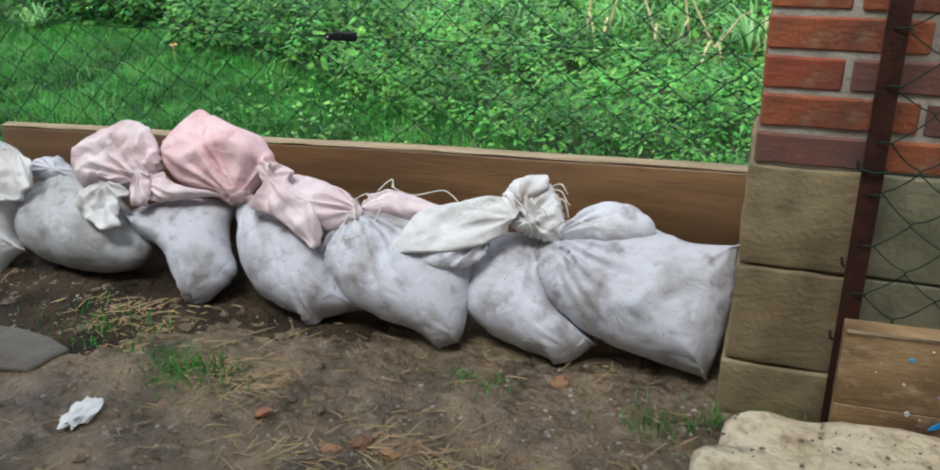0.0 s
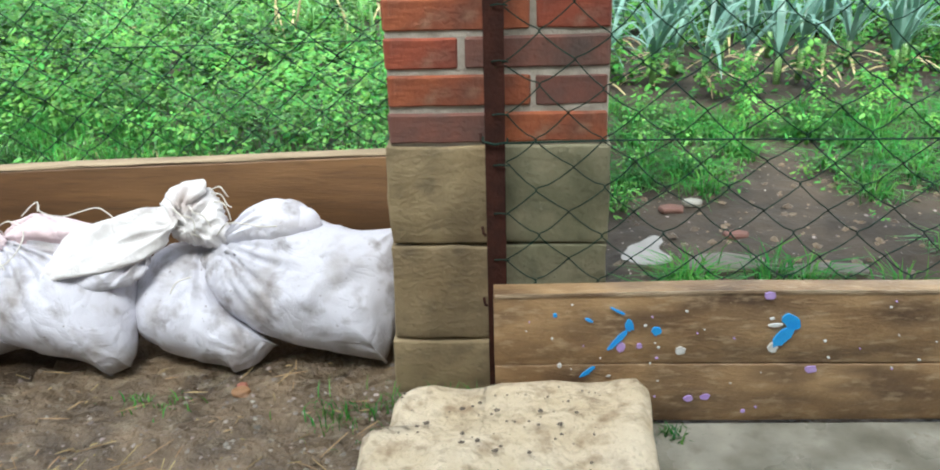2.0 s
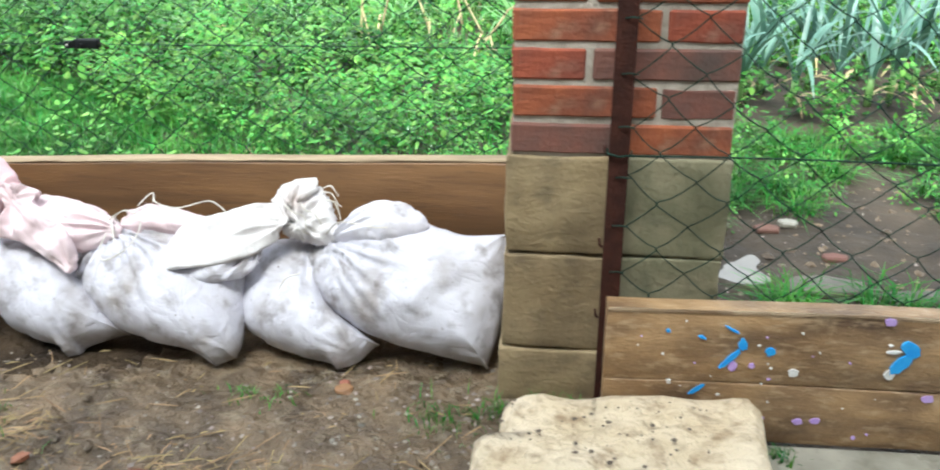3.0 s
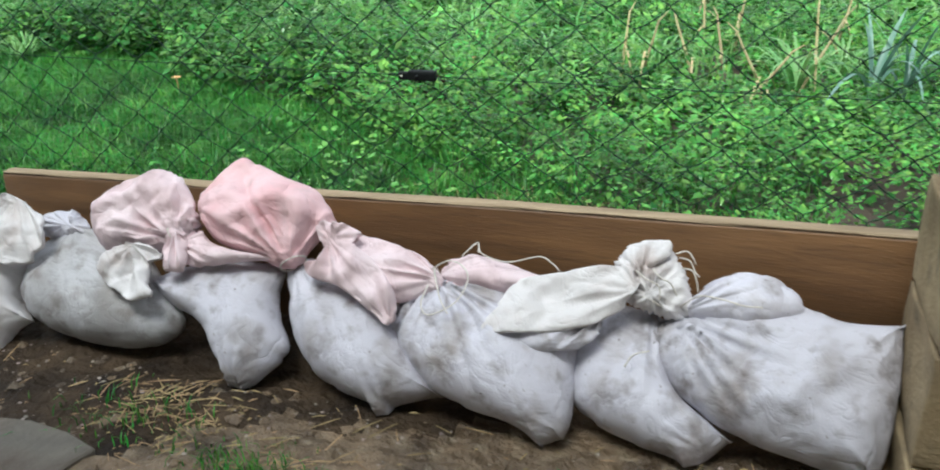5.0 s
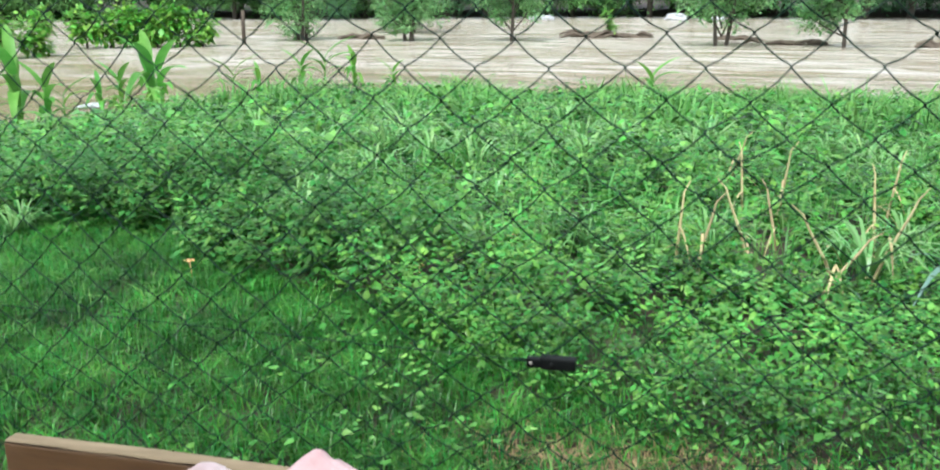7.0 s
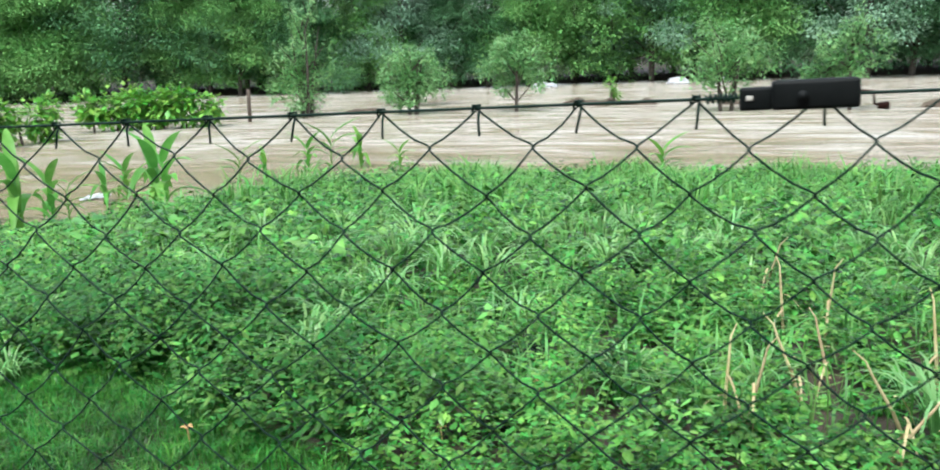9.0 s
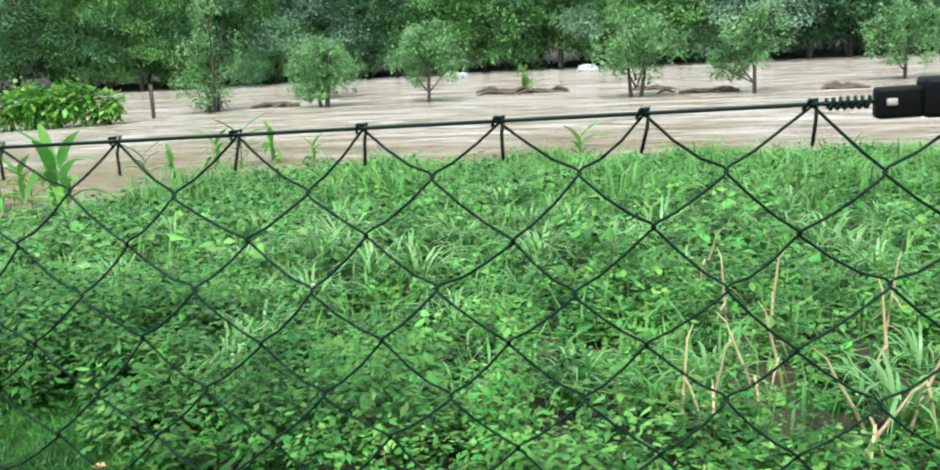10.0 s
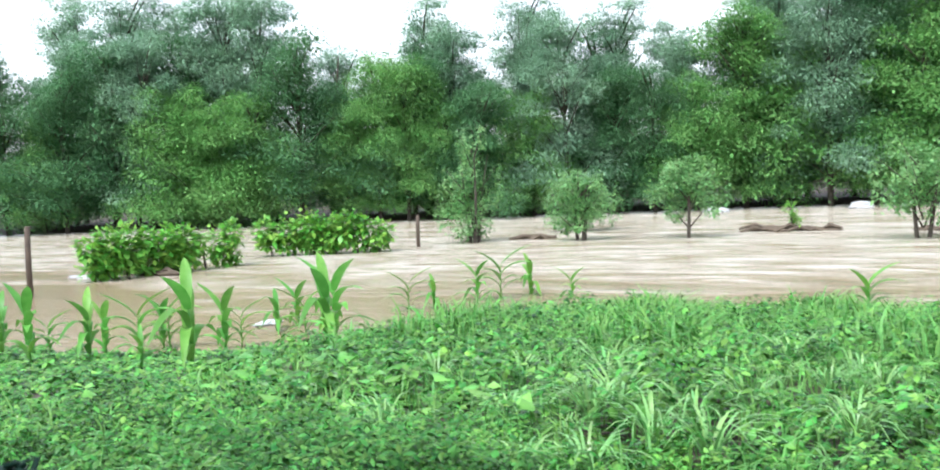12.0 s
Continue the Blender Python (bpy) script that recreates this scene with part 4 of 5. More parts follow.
sack("dirty grey sandbag lying under the others", SACK_DIRTY, 2.0,
     [(-1.821, 0.325), (-1.905, 0.285), (-1.936, 0.239), (-1.942, 0.154), (-1.901, 0.100), (-1.835, 0.070), (-1.736, 0.052), (-1.628, 0.050), (-1.544, 0.065), (-1.495, 0.095), (-1.485, 0.136), (-1.530, 0.180), (-1.580, 0.230), (-1.650, 0.290), (-1.752, 0.325)],
     0.090, [(-1.84, 0.32, 0.012, 0.10, 7)],
     [("white torn flap of cloth", SACK_CLEAN, [(-1.673, 0.219), (-1.641, 0.256), (-1.588, 0.275), (-1.525, 0.257), (-1.547, 0.229), (-1.538, 0.186), (-1.516, 0.164), (-1.56, 0.143), (-1.61, 0.163), (-1.644, 0.178)], 0.098, 0.010,
       [(-1.60, 0.27, 0.016, 0.12, 6)], {"crease": 0.012, "wave": 0.024, "full": 0.2, "ragged": 0.05, "floor": False}),
      ("grey gathered mouth of the sack", SACK, [(-1.937, 0.329), (-1.863, 0.355), (-1.82, 0.340), (-1.788, 0.304), (-1.853, 0.282), (-1.911, 0.282)], 0.010, 0.030,
       [(-1.83, 0.31, 0.014, 0.10, 8)], {"crease": 0.008, "wave": 0.010, "floor": False})], depth=-0.01, wave=0.012)
sack("bright white sandbag with a loose draped mouth", SACK_CLEAN, 1.0,
     [(-2.262, 0.226), (-2.21, 0.314), (-2.117, 0.349), (-2.028, 0.344), (-1.938, 0.279), (-1.932, 0.195), (-1.934, 0.125), (-1.875, 0.078), (-1.875, 0.078), (-1.918, 0.043), (-1.931, -0.006), (-1.931, -0.006), (-1.994, 0.000), (-2.118, 0.012), (-2.233, 0.098)],
     0.082, [(-2.05, 0.34, 0.010, 0.14, 8), (-1.92, 0.03, 0.008, 0.08, 6)],
     [("crumpled white cloth mouth", SACK_CLEAN, [(-2.133, 0.315), (-2.039, 0.340), (-1.975, 0.354), (-1.870, 0.315), (-1.832, 0.270), (-1.856, 0.211), (-1.914, 0.187), (-2.016, 0.198), (-2.134, 0.218)], 0.088, 0.012,
       [(-1.95, 0.36, 0.018, 0.20, 10)], {"crease": 0.008, "wave": 0.024, "full": 0.2, "floor": False})])


# ---- small things on the mud and by the gateway ----
def scrap(name, at, pts, thick, mat, label, category, seed):
    b = bmesh.new()
    vs = [b.verts.new((p[0], p[1], 0.004 * noise.noise((p[0] * 9, p[1] * 9, seed)))) for p in pts]
    f = b.faces.new(vs)
    r = bmesh.ops.extrude_face_region(b, geom=[f])
    for v in r["geom"]:
        if isinstance(v, bmesh.types.BMVert):
            v.co.z += thick
    bmesh.ops.recalc_face_normals(b, faces=b.faces[:])
    bmesh.ops.bevel(b, geom=b.edges[:], offset=thick * 0.25, segments=1, affect="EDGES")
    ob = part(name, b, mat, smooth=False)
    ob.location = at
    return tagged(ob, label, category)


scrap("slate_piece", (-1.60, -0.25, 0.004), [(-.16, .06), (-.04, .075), (.06, .06), (.145, .03), (.13, -.02), (.12, -.075), (-.03, -.10), (-.18, -.06)], 0.016, SLATE, "flat broken grey stone slab lying in the mud", "stone slab", 3)
scrap("paving_stone", (0.77, 0.535, -0.010), [(-.13, -.02), (-.06, .05), (.02, .065), (.11, .03), (.12, -.03), (-.02, -.05)], 0.02, SLATE, "flat wet grey stone behind the gateway", "stone", 6)
scrap("paving_stone", (1.02, 0.50, -0.010), [(-.11, .02), (.02, .04), (.12, .02), (.10, -.03), (-.10, -.035)], 0.018, SLATE, "flat wet grey stone behind the gateway", "stone", 6)
scrap("brick_piece", (0.70, 0.885, -0.004), [(-.04, .01), (-.01, .028), (.038, .018), (.03, -.02), (-.03, -.022)], 0.016, BRICK_DARK, "broken red brick piece in the soil", "brick piece", 8)
scrap("brick_piece", (0.842, 0.70, -0.004), [(-.035, .01), (.0, .022), (.04, .012), (.03, -.018), (-.03, -.018)], 0.02, BRICK_DARK, "broken red brick piece in the soil", "brick piece", 9)
scrap("stone_chip", (0.765, 0.925, -0.004), [(-.03, .008), (.0, .022), (.035, .012), (.025, -.018), (-.02, -.016)], 0.02, CONCRETE, "pale grey stone chip in the soil", "stone chip", 9)
bm = bmesh.new()
rim = closed_spline([(-.075, -.05), (-.055, .02), (-.01, .06), (.03, .095), (.05, .06), (.03, .01), (.055, -.055), (.0, -.085)], 40)
bm.faces.new([bm.verts.new((px_, py_, 0.0)) for px_, py_ in rim])
for v in bmesh.ops.extrude_face_region(bm, geom=bm.faces[:])["geom"]:
    if isinstance(v, bmesh.types.BMVert):
        v.co.z -= 0.02
bmesh.ops.recalc_face_normals(bm, faces=bm.faces[:])
puddle = part("puddle", bm, PUDDLE, smooth=False)
puddle.location = (0.59, 0.60, 0.012)
tagged(puddle, "shallow shining rain puddle behind the gateway", "puddle")
bm = bmesh.new()
bmesh.ops.create_icosphere(bm, subdivisions=3, radius=1)
for v in bm.verts:
    n = v.co.copy()
    v.co = Vector((n.x * 0.028, n.y * 0.05, n.z * 0.016)) * (1 + 0.5 * noise.noise(n * 2.2) + 0.25 * noise.noise(n * 5))
paper = part("paper_scrap", bm, PAPER, smooth=False)
paper.location = (-1.255, -0.42, 0.016)
tagged(paper, "crumpled wet white paper scrap on the mud", "paper")


def stuff(name, vf, mat, label, category):
    ob = link_mesh(name, np_mesh(name, *vf), mat)
    return tagged(ob, label, category, kind="stuff")


def scatter(n, x0, x1, y0, y1):
    x, y = rng.uniform(x0, x1, n), rng.uniform(y0, y1, n)
    return x, y


# gravel
base = np.array([[1, 0, 0], [0.3, 0.95, 0], [-0.8, 0.6, 0], [-0.8, -0.6, 0], [0.3, -0.95, 0], [0.1, 0, 0.75], [0.4, 0.3, 0.6]])
bf = np.array([[0, 1, 6], [1, 2, 5], [2, 3, 5], [3, 4, 5], [4, 0, 5], [0, 6, 5], [6, 1, 5]])


def gravel(x, y, size):
    n = len(x)
    a = rng.uniform(0, 6.28, n)
    c, s = np.cos(a), np.sin(a)
    v = base[None] * size[:, None, None] * rng.uniform(0.7, 1.3, (n, 7, 1))
    vx = v[..., 0] * c[:, None] - v[..., 1] * s[:, None]
    vy = v[..., 0] * s[:, None] + v[..., 1] * c[:, None]
    z = ground_surface(x, y)
    out = np.stack([vx + x[:, None], vy + y[:, None], v[..., 2] * 0.8 + z[:, None] - 0.001], -1)
    return out.reshape(-1, 3), (np.arange(n)[:, None, None] * 7 + bf[None]).reshape(-1, 3)


x1, y1 = scatter(3400, -2.4, 0.35, -1.2, 0.1)
x3, y3 = scatter(900, 0.45, 2.2, 0.3, 1.3)
x2, y2 = rng.normal(-0.25, 0.28, 1500), rng.normal(-0.28, 0.2, 1500)
keep = (x2 < 0.3) & (y2 < 0.05)
gx, gy = np.concatenate([x1, x2[keep], x3]), np.concatenate([y1, y2[keep], y3])
stuff("gravel", gravel(gx, gy, 0.0015 + 0.006 * rng.random(len(gx)) ** 3), PEBBLE, "small pale pebbles trodden into the mud", "gravel")
cl = 2400
cx_, cy_ = np.concatenate([rng.uniform(-2.6, 0.30, cl - 500), rng.uniform(0.5, 2.2, 500)]), np.concatenate([rng.uniform(-1.3, 0.08, cl - 500), rng.uniform(0.35, 1.3, 500)])
stuff("mud_clods", gravel(cx_, cy_, 0.004 + 0.016 * rng.random(cl) ** 3), MUD, "wet brown clods of trodden mud", "mud clods")
crumbs_x, crumbs_y = rng.uniform(0.0, 0.42, 160), rng.uniform(-0.6, -0.2, 160)
v, f = gravel(crumbs_x, crumbs_y, 0.001 + 0.005 * rng.random(160) ** 2)
v[:, 2] += 0.140
stuff("mud_crumbs", (v, f), DEBRIS, "dark mud crumbs on the stone step", "mud crumbs")

# straw
nst = 1500
sx_ = np.concatenate([rng.normal(-0.75, 0.28, 420), rng.uniform(-2.2, 0.1, 480), rng.normal(-1.05, 0.10, 220), rng.normal(-1.42, 0.09, 200), rng.normal(-0.55, 0.08, 180)])
sy_ = np.concatenate([rng.normal(-0.45, 0.14, 420), rng.uniform(-0.9, 0.1, 480), rng.normal(-0.22, 0.05, 220), rng.normal(-0.06, 0.05, 200), rng.normal(-0.34, 0.05, 180)])
sa = rng.normal(0.3, 0.9, nst)
sl = 0.006 + 0.075 * rng.random(nst) ** 2.6
pz = ground_surface(sx_, sy_) + 0.004
d = np.stack([np.cos(sa), np.sin(sa), rng.normal(0, 0.08, nst)], 1) * sl[:, None]
sd = np.stack([-np.sin(sa), np.cos(sa), np.zeros(nst)], 1) * 0.0010
p0 = np.stack([sx_, sy_, pz], 1)
v = np.stack([p0 - sd, p0 + sd, p0 + d + sd, p0 + d - sd, p0 + d * 0.5 + np.array([0, 0, 0.003])], 1).reshape(-1, 3)
f = (np.arange(nst)[:, None, None] * 5 + np.array([[0, 1, 4], [1, 2, 4], [2, 3, 4], [3, 0, 4]])[None]).reshape(-1, 3)
stuff("straw", (v, f), STRAW, "wet yellow straw scattered on the mud", "straw")

for i, (x, y, s) in enumerate([(-0.345, -0.01, 0.022), (-0.66, -0.34, 0.026), (-0.60, -0.35, 0.022), (-0.90, -0.30, 0.020), (-0.35, 0.01, 0.018), (-0.72, -0.36, 0.018)]):
    b = bmesh.new()
    bmesh.ops.create_icosphere(b, subdivisions=2, radius=1)
    for v_ in b.verts:
        n_ = v_.co.copy()
        v_.co = Vector((n_.x * s, n_.y * s * 0.7, n_.z * s * 0.35)) * (1 + 0.6 * noise.noise(n_ * 1.8 + Vector((i, 0, 0))))
    ob = part("dead_leaf", b, BROWN_LEAF, smooth=False)
    ob.location = (x, y, float(ground_surface(x, y)) + s * 0.25)
    ob.rotation_euler = (0.2, 0.1, i * 1.3)
    tagged(ob, "curled orange-brown dead leaf on wet ground", "dead leaf", "dead leaves")


def tuft(n, cx, cy, rx, ry, l0, l1, w):
    x, y = rng.normal(cx, rx, n), rng.normal(cy, ry, n)
    return blades(np.stack([x, y, ground_surface(x, y) - 0.003], 1), rng.uniform(0, 6.28, n), rng.uniform(l0, l1, n), rng.uniform(w * 0.6, w, n), rng.uniform(0, 0.6, n), rng.uniform(0.1, 0.6, n))


stuff("mud_grass", joined([tuft(420, -1.14, -0.21, 0.07, 0.045, 0.012, 0.04, 0.003), tuft(120, -0.10, -0.10, 0.06, 0.04, 0.015, 0.045, 0.003), tuft(110, 0.04, -0.07, 0.06, 0.015, 0.02, 0.06, 0.003),
                           tuft(60, -0.52, -0.05, 0.04, 0.02, 0.01, 0.03, 0.004), tuft(120, -1.45, -0.10, 0.10, 0.05, 0.02, 0.05, 0.004), tuft(60, 0.52, -0.17, 0.015, 0.01, 0.03, 0.06, 0.006)]),
      LAWN, "short green grass tufts in the mud", "grass")

# ---- the field behind the fence ----
def lawn_mask(x, y, loose):
    lim = 1.25 + 0.66 * np.clip(-x - 0.35, 0, None) + 0.25 * np.sin(3 * x) - np.clip(-x - 3.6, 0, 3) * 0.55
    worn = ((x + 0.90) / 0.42) ** 2 + ((y - 1.20) / 0.13) ** 2 < 1
    return ((y < lim) | (rng.random(len(x)) < loose)) & (~worn | (rng.random(len(x)) < 0.45))


def tussock(x, y):
    return 0.5 + 0.28 * np.sin(11 * x + 2.6 * np.sin(7 * y)) * np.sin(10 * y + 2.2 * np.sin(8 * x)) + 0.22 * np.sin(23 * x + 3 * np.sin(15 * y)) * np.sin(21 * y + 2 * np.sin(17 * x))


n = 135000
x, y = rng.uniform(-6.5, -0.05, n), rng.uniform(0.43, 3.6, n)
keep = lawn_mask(x, y, np.where(y < 2.3, 0.35, 0.06)) & (rng.random(n) < 0.45 + 0.75 * tussock(x, y))
x, y = x[keep], y[keep]
hl = (0.045 + 0.075 * rng.random(len(x))) * (0.6 + 0.85 * tussock(x, y))
stuff("lawn_grass", blades(np.stack([x, y, ground_z(x, y) - 0.005], 1), rng.uniform(0, 6.28, len(x)), hl, rng.uniform(0.0022, 0.0055, len(x)), rng.uniform(0, 0.7, len(x)), rng.uniform(0.2, 1.0, len(x))),
      LAWN, "wet green lawn grass along the fence", "grass")
n = 5000
x, y = rng.uniform(-6.5, -0.05, n), rng.uniform(0.43, 3.6, n)
keep = lawn_mask(x, y, 0.05) & (tussock(x, y) > 0.42)
x, y = x[keep], y[keep]
stuff("rank_grass", blades(np.stack([x, y, ground_z(x, y)], 1), rng.uniform(0, 6.28, len(x)), rng.uniform(0.07, 0.13, len(x)), rng.uniform(0.003, 0.006, len(x)), rng.uniform(0, 0.6, len(x)), rng.uniform(0.4, 1.2, len(x))),
      SHORE, "longer pale grass blades standing out of the lawn", "grass")
n = 5200
x, y = rng.uniform(-6.0, -0.05, n), rng.uniform(0.45, 3.4, n)
keep = lawn_mask(x, y, 0.05) & (np.sin(5 * x + 2 * np.sin(3 * y)) * np.sin(6 * y + x) > 0.0) & (x > -2.4)
x, y = x[keep], y[keep]
ln = rng.uniform(0.018, 0.045, len(x))
stuff("lawn_weeds", broad(np.stack([x, y, ground_z(x, y) + rng.uniform(0.02, 0.09, len(x))], 1), rng.uniform(0, 6.28, len(x)), rng.uniform(-0.3, 0.5, len(x)), ln, ln * 0.7, 0.3 * rng.random(len(x))[:, None]),
      WEED_LIGHT, "small broad-leaved weeds growing in the lawn", "weeds")
n = 1500
x, y, a = rng.normal(-0.90, 0.26, n), rng.normal(1.18, 0.11, n), rng.uniform(0, 6.28, n)
stuff("dry_grass", blades(np.stack([x, y, ground_z(x, y)], 1), a, rng.uniform(0.02, 0.06, n), rng.uniform(0.002, 0.004, n), rng.uniform(0.4, 1.2, n), rng.uniform(0.3, 1.2, n)),
      STRAW, "withered straw-coloured grass at the worn lawn edge", "grass")


def bare(x, y):
    """Where the soil shows: round the dried stalks, and the trodden place behind the gateway."""
    a = ((x + 0.25) / 0.45) ** 2 + ((y - 3.9) / 0.8) ** 2 < 1
    b = ((x - 1.30) / 0.85) ** 2 + ((y - 0.72) / 0.27) ** 2 < 1
    b |= ((x - 0.62) / 0.16) ** 2 + ((y - 0.60) / 0.16) ** 2 < 1
    c = ((x - 1.3) / 0.9) ** 2 + ((y - 2.75) / 0.5) ** 2 < 1
    return a | b | c


def bushy(x, y):
    """Where the dark grey-green weeds crowd out the others."""
    return (((x + 4.3) / 1.7) ** 2 + ((y - 3.7) / 0.75) ** 2 < 1) | (((x + 2.55) / 0.75) ** 2 + ((y - 2.75) / 0.38) ** 2 < 1)


def weed_field(count, x0, x1, y0, y1, per, hlo, hhi, llo, lhi, seed_mask, spread=0.12):
    x, y = rng.uniform(x0, x1, count), rng.uniform(y0, y1, count)
    gap = np.sin(6.3 * x + 1.9 * np.sin(4.7 * y)) * np.sin(5.9 * y + 2.3 * np.sin(5.1 * x))
    ok = seed_mask(x, y) & (gap < 0.42 + 0.5 * rng.random(count)) & (y < shore(x) + 0.5) & (~bare(x, y) | (rng.random(count) < np.where(x > 0.4, 0.08, 0.5)))
    x, y = x[ok], y[ok]
    m = len(x)
    patch = 0.72 + 0.35 * np.sin(1.7 * x + 0.6 * y) * np.sin(1.3 * y - 0.7 * x) + 0.18 * np.sin(4.1 * x + y) * np.sin(3.7 * y) + 0.30 * np.sin(8.3 * x + 2.1 * np.sin(3 * y)) * np.sin(7.1 * y + 1.7 * np.sin(4 * x))
    h = rng.uniform(hlo, hhi, m) * patch * np.interp(x + 0.15 * y, [-8.5, -5.2], [0.30, 1.0]) * np.where((x > 0.35) & (y < 2.0), 0.45, 1.0)
    px_, py_ = np.repeat(x, per), np.repeat(y, per)
    u = rng.random(m * per) ** 0.6
    yaw = rng.uniform(0, 6.28, m * per)
    hh = np.repeat(h, per) * u
    r = spread * np.repeat(h, per) * rng.random(m * per) ** 0.5 * (1.2 - 0.6 * u)
    pos = np.stack([px_ + r * np.cos(yaw), py_ + r * np.sin(yaw), ground_z(px_, py_) + hh], 1)
    ln = rng.uniform(llo, lhi, m * per) * (1.15 - 0.4 * u) * np.interp(py_, [0.9, 1.6, 2.5, 5.0], [0.55, 0.8, 1.2, 1.7] if y1 < 6 else [1, 1, 1, 1]) * np.where((px_ > 0.35) & (py_ < 2.2), 0.7, 1.0)
    shape = broad if y1 < 6 and per < 25 else leaves
    return shape(pos, yaw, rng.uniform(-0.45, 0.7, m * per), ln, ln * rng.uniform(0.4, 0.75, m * per), 0.15 + 0.3 * rng.random(m * per)[:, None])


def not_lawn(x, y):
    return (~bushy(x, y) | (rng.random(len(x)) < 0.55)) & (y > np.where(x > 0.2, 0.72, 0.98) + 0.66 * np.clip(-x - 0.35, 0, None) - np.clip(-x - 3.6, 0, 3) * 0.55 - 0.1 * rng.random(len(x)))


def rightish(x, y):
    return not_lawn(x, y) & (rng.random(len(x)) < np.clip(0.45 + 0.25 * np.sin(2 * x + y), 0, 1))


stuff("near_weeds", weed_field(5600, -10.0, 3.2, 0.5, 5.5, 38, 0.14, 0.38, 0.022, 0.052, not_lawn, 0.34), WEED, "dense wet broad-leaved green weeds", "weeds")
stuff("bright_weeds", weed_field(2600, -9.0, 3.2, 0.5, 5.5, 24, 0.14, 0.36, 0.024, 0.060, rightish, 0.30), WEED_LIGHT, "bright green broad-leaved weeds", "weeds")
stuff("middle_weeds", weed_field(7500, -17, 5.5, 5.5, 17.5, 12, 0.22, 0.52, 0.07, 0.16, not_lawn), WEED, "dense green weeds down to the flood", "weeds")
stuff("middle_bright_weeds", weed_field(4200, -17, 5.5, 5.5, 17.5, 11, 0.22, 0.55, 0.07, 0.17, rightish), WEED_LIGHT, "bright green weeds down to the flood", "weeds")
stuff("grey_weeds", weed_field(1500, -6.2, -1.7, 2.2, 4.9, 30, 0.26, 0.50, 0.022, 0.06, bushy, 0.2), WEED_BLUE, "tall grey-green bushy weeds", "weeds")

# long grass mixed through the weeds
n = 16000
x, y = rng.uniform(-14, 5, n), rng.uniform(3.0, 17, n)
ok = not_lawn(x, y) & (y < shore(x) + 0.3) & (x + 0.15 * y > -6.5) & ~((x > 0.3) & (y < 2.3))
x, y = x[ok], y[ok]
stuff("long_grass", blades(np.stack([x, y, ground_z(x, y)], 1), rng.uniform(0, 6.28, len(x)), rng.uniform(0.15, 0.40, len(x)) + 0.012 * y, rng.uniform(0.005, 0.011, len(x)) + 0.001 * y, rng.uniform(0, 0.5, len(x)), rng.uniform(0.3, 1.1, len(x))),
      SHORE, "long green grass growing among the weeds", "grass")
n = 11000
x, y = rng.uniform(-9, 6, n), rng.uniform(9.5, 17, n)
ok = (y < shore(x) + 0.2) & (x + 0.2 * y > -6.0)
x, y = x[ok], y[ok]
stuff("shore_grass", blades(np.stack([x, y, ground_z(x, y)], 1), rng.uniform(0, 6.28, len(x)), rng.uniform(0.25, 0.8, len(x)) * (0.8 + 0.3 * np.sin(2.3 * x + 0.5 * y)), rng.uniform(0.015, 0.035, len(x)), rng.uniform(0, 0.5, len(x)), rng.uniform(0.2, 1.1, len(x))),
      SHORE, "tall yellow-green grass at the flood's edge", "grass")
m_ = 170
x, y = rng.normal(-5.6, 0.8, m_), rng.normal(6.3, 0.7, m_)
ln = rng.uniform(0.10, 0.20, m_)
stuff("broad_leaves", leaves(np.stack([x, y, ground_z(x, y) + rng.uniform(0.05, 0.34, m_)], 1), rng.uniform(0, 6.28, m_), rng.uniform(-0.2, 0.5, m_), ln, ln * 0.85, 0.25 * rng.random(m_)[:, None]), WEED_LIGHT, "large flat green leaves above the weeds", "weeds")
n = 150
cx, cy = rng.uniform(0.42, 2.6, n), rng.uniform(0.33, 1.9, n)
ok = ~bare(cx, cy) | (rng.random(n) < 0.35)
cx, cy = cx[ok], cy[ok]
x, y = np.repeat(cx, 85), np.repeat(cy, 85)
a, d = rng.uniform(0, 6.28, len(x)), np.abs(rng.normal(0, 0.042, len(x)))
x, y = x + d * np.cos(a), y + d * np.sin(a)
stuff("verge_grass", blades(np.stack([x, y, ground_z(x, y) - 0.004], 1), a + rng.normal(0, 0.5, len(x)), rng.uniform(0.03, 0.11, len(x)), rng.uniform(0.003, 0.006, len(x)), rng.uniform(0.1, 0.8, len(x)), rng.uniform(0.4, 1.2, len(x))),
      LAWN, "rough green grass tufts behind the gateway", "grass")


def clump(n, height, width, spread, seed):
    r = np.random.default_rng(seed)
    yaw = r.uniform(0, 6.28, n)
    vs, fs, k = [], [], 0
    for i in range(n):
        L, sp = height * r.uniform(0.7, 1.15), spread * r.uniform(0.5, 1.2)
        c, s = math.cos(yaw[i]), math.sin(yaw[i])
        for j in range(6):
            t = j / 5
            rad = 0.02 + sp * t ** 1.5
            zz = L * (1.25 * t - 0.85 * t ** 2.4)
            w = width * (1 - t ** 2 * 0.95) * 0.5
            vs += [(c * rad - s * w, s * rad + c * w, zz), (c * rad + s * w, s * rad - c * w, zz)]
        for j in range(5):
            a = k + 2 * j
            fs += [(a, a + 1, a + 3), (a, a + 3, a + 2)]
        k += 12
    return np.array(vs), np.array(fs)


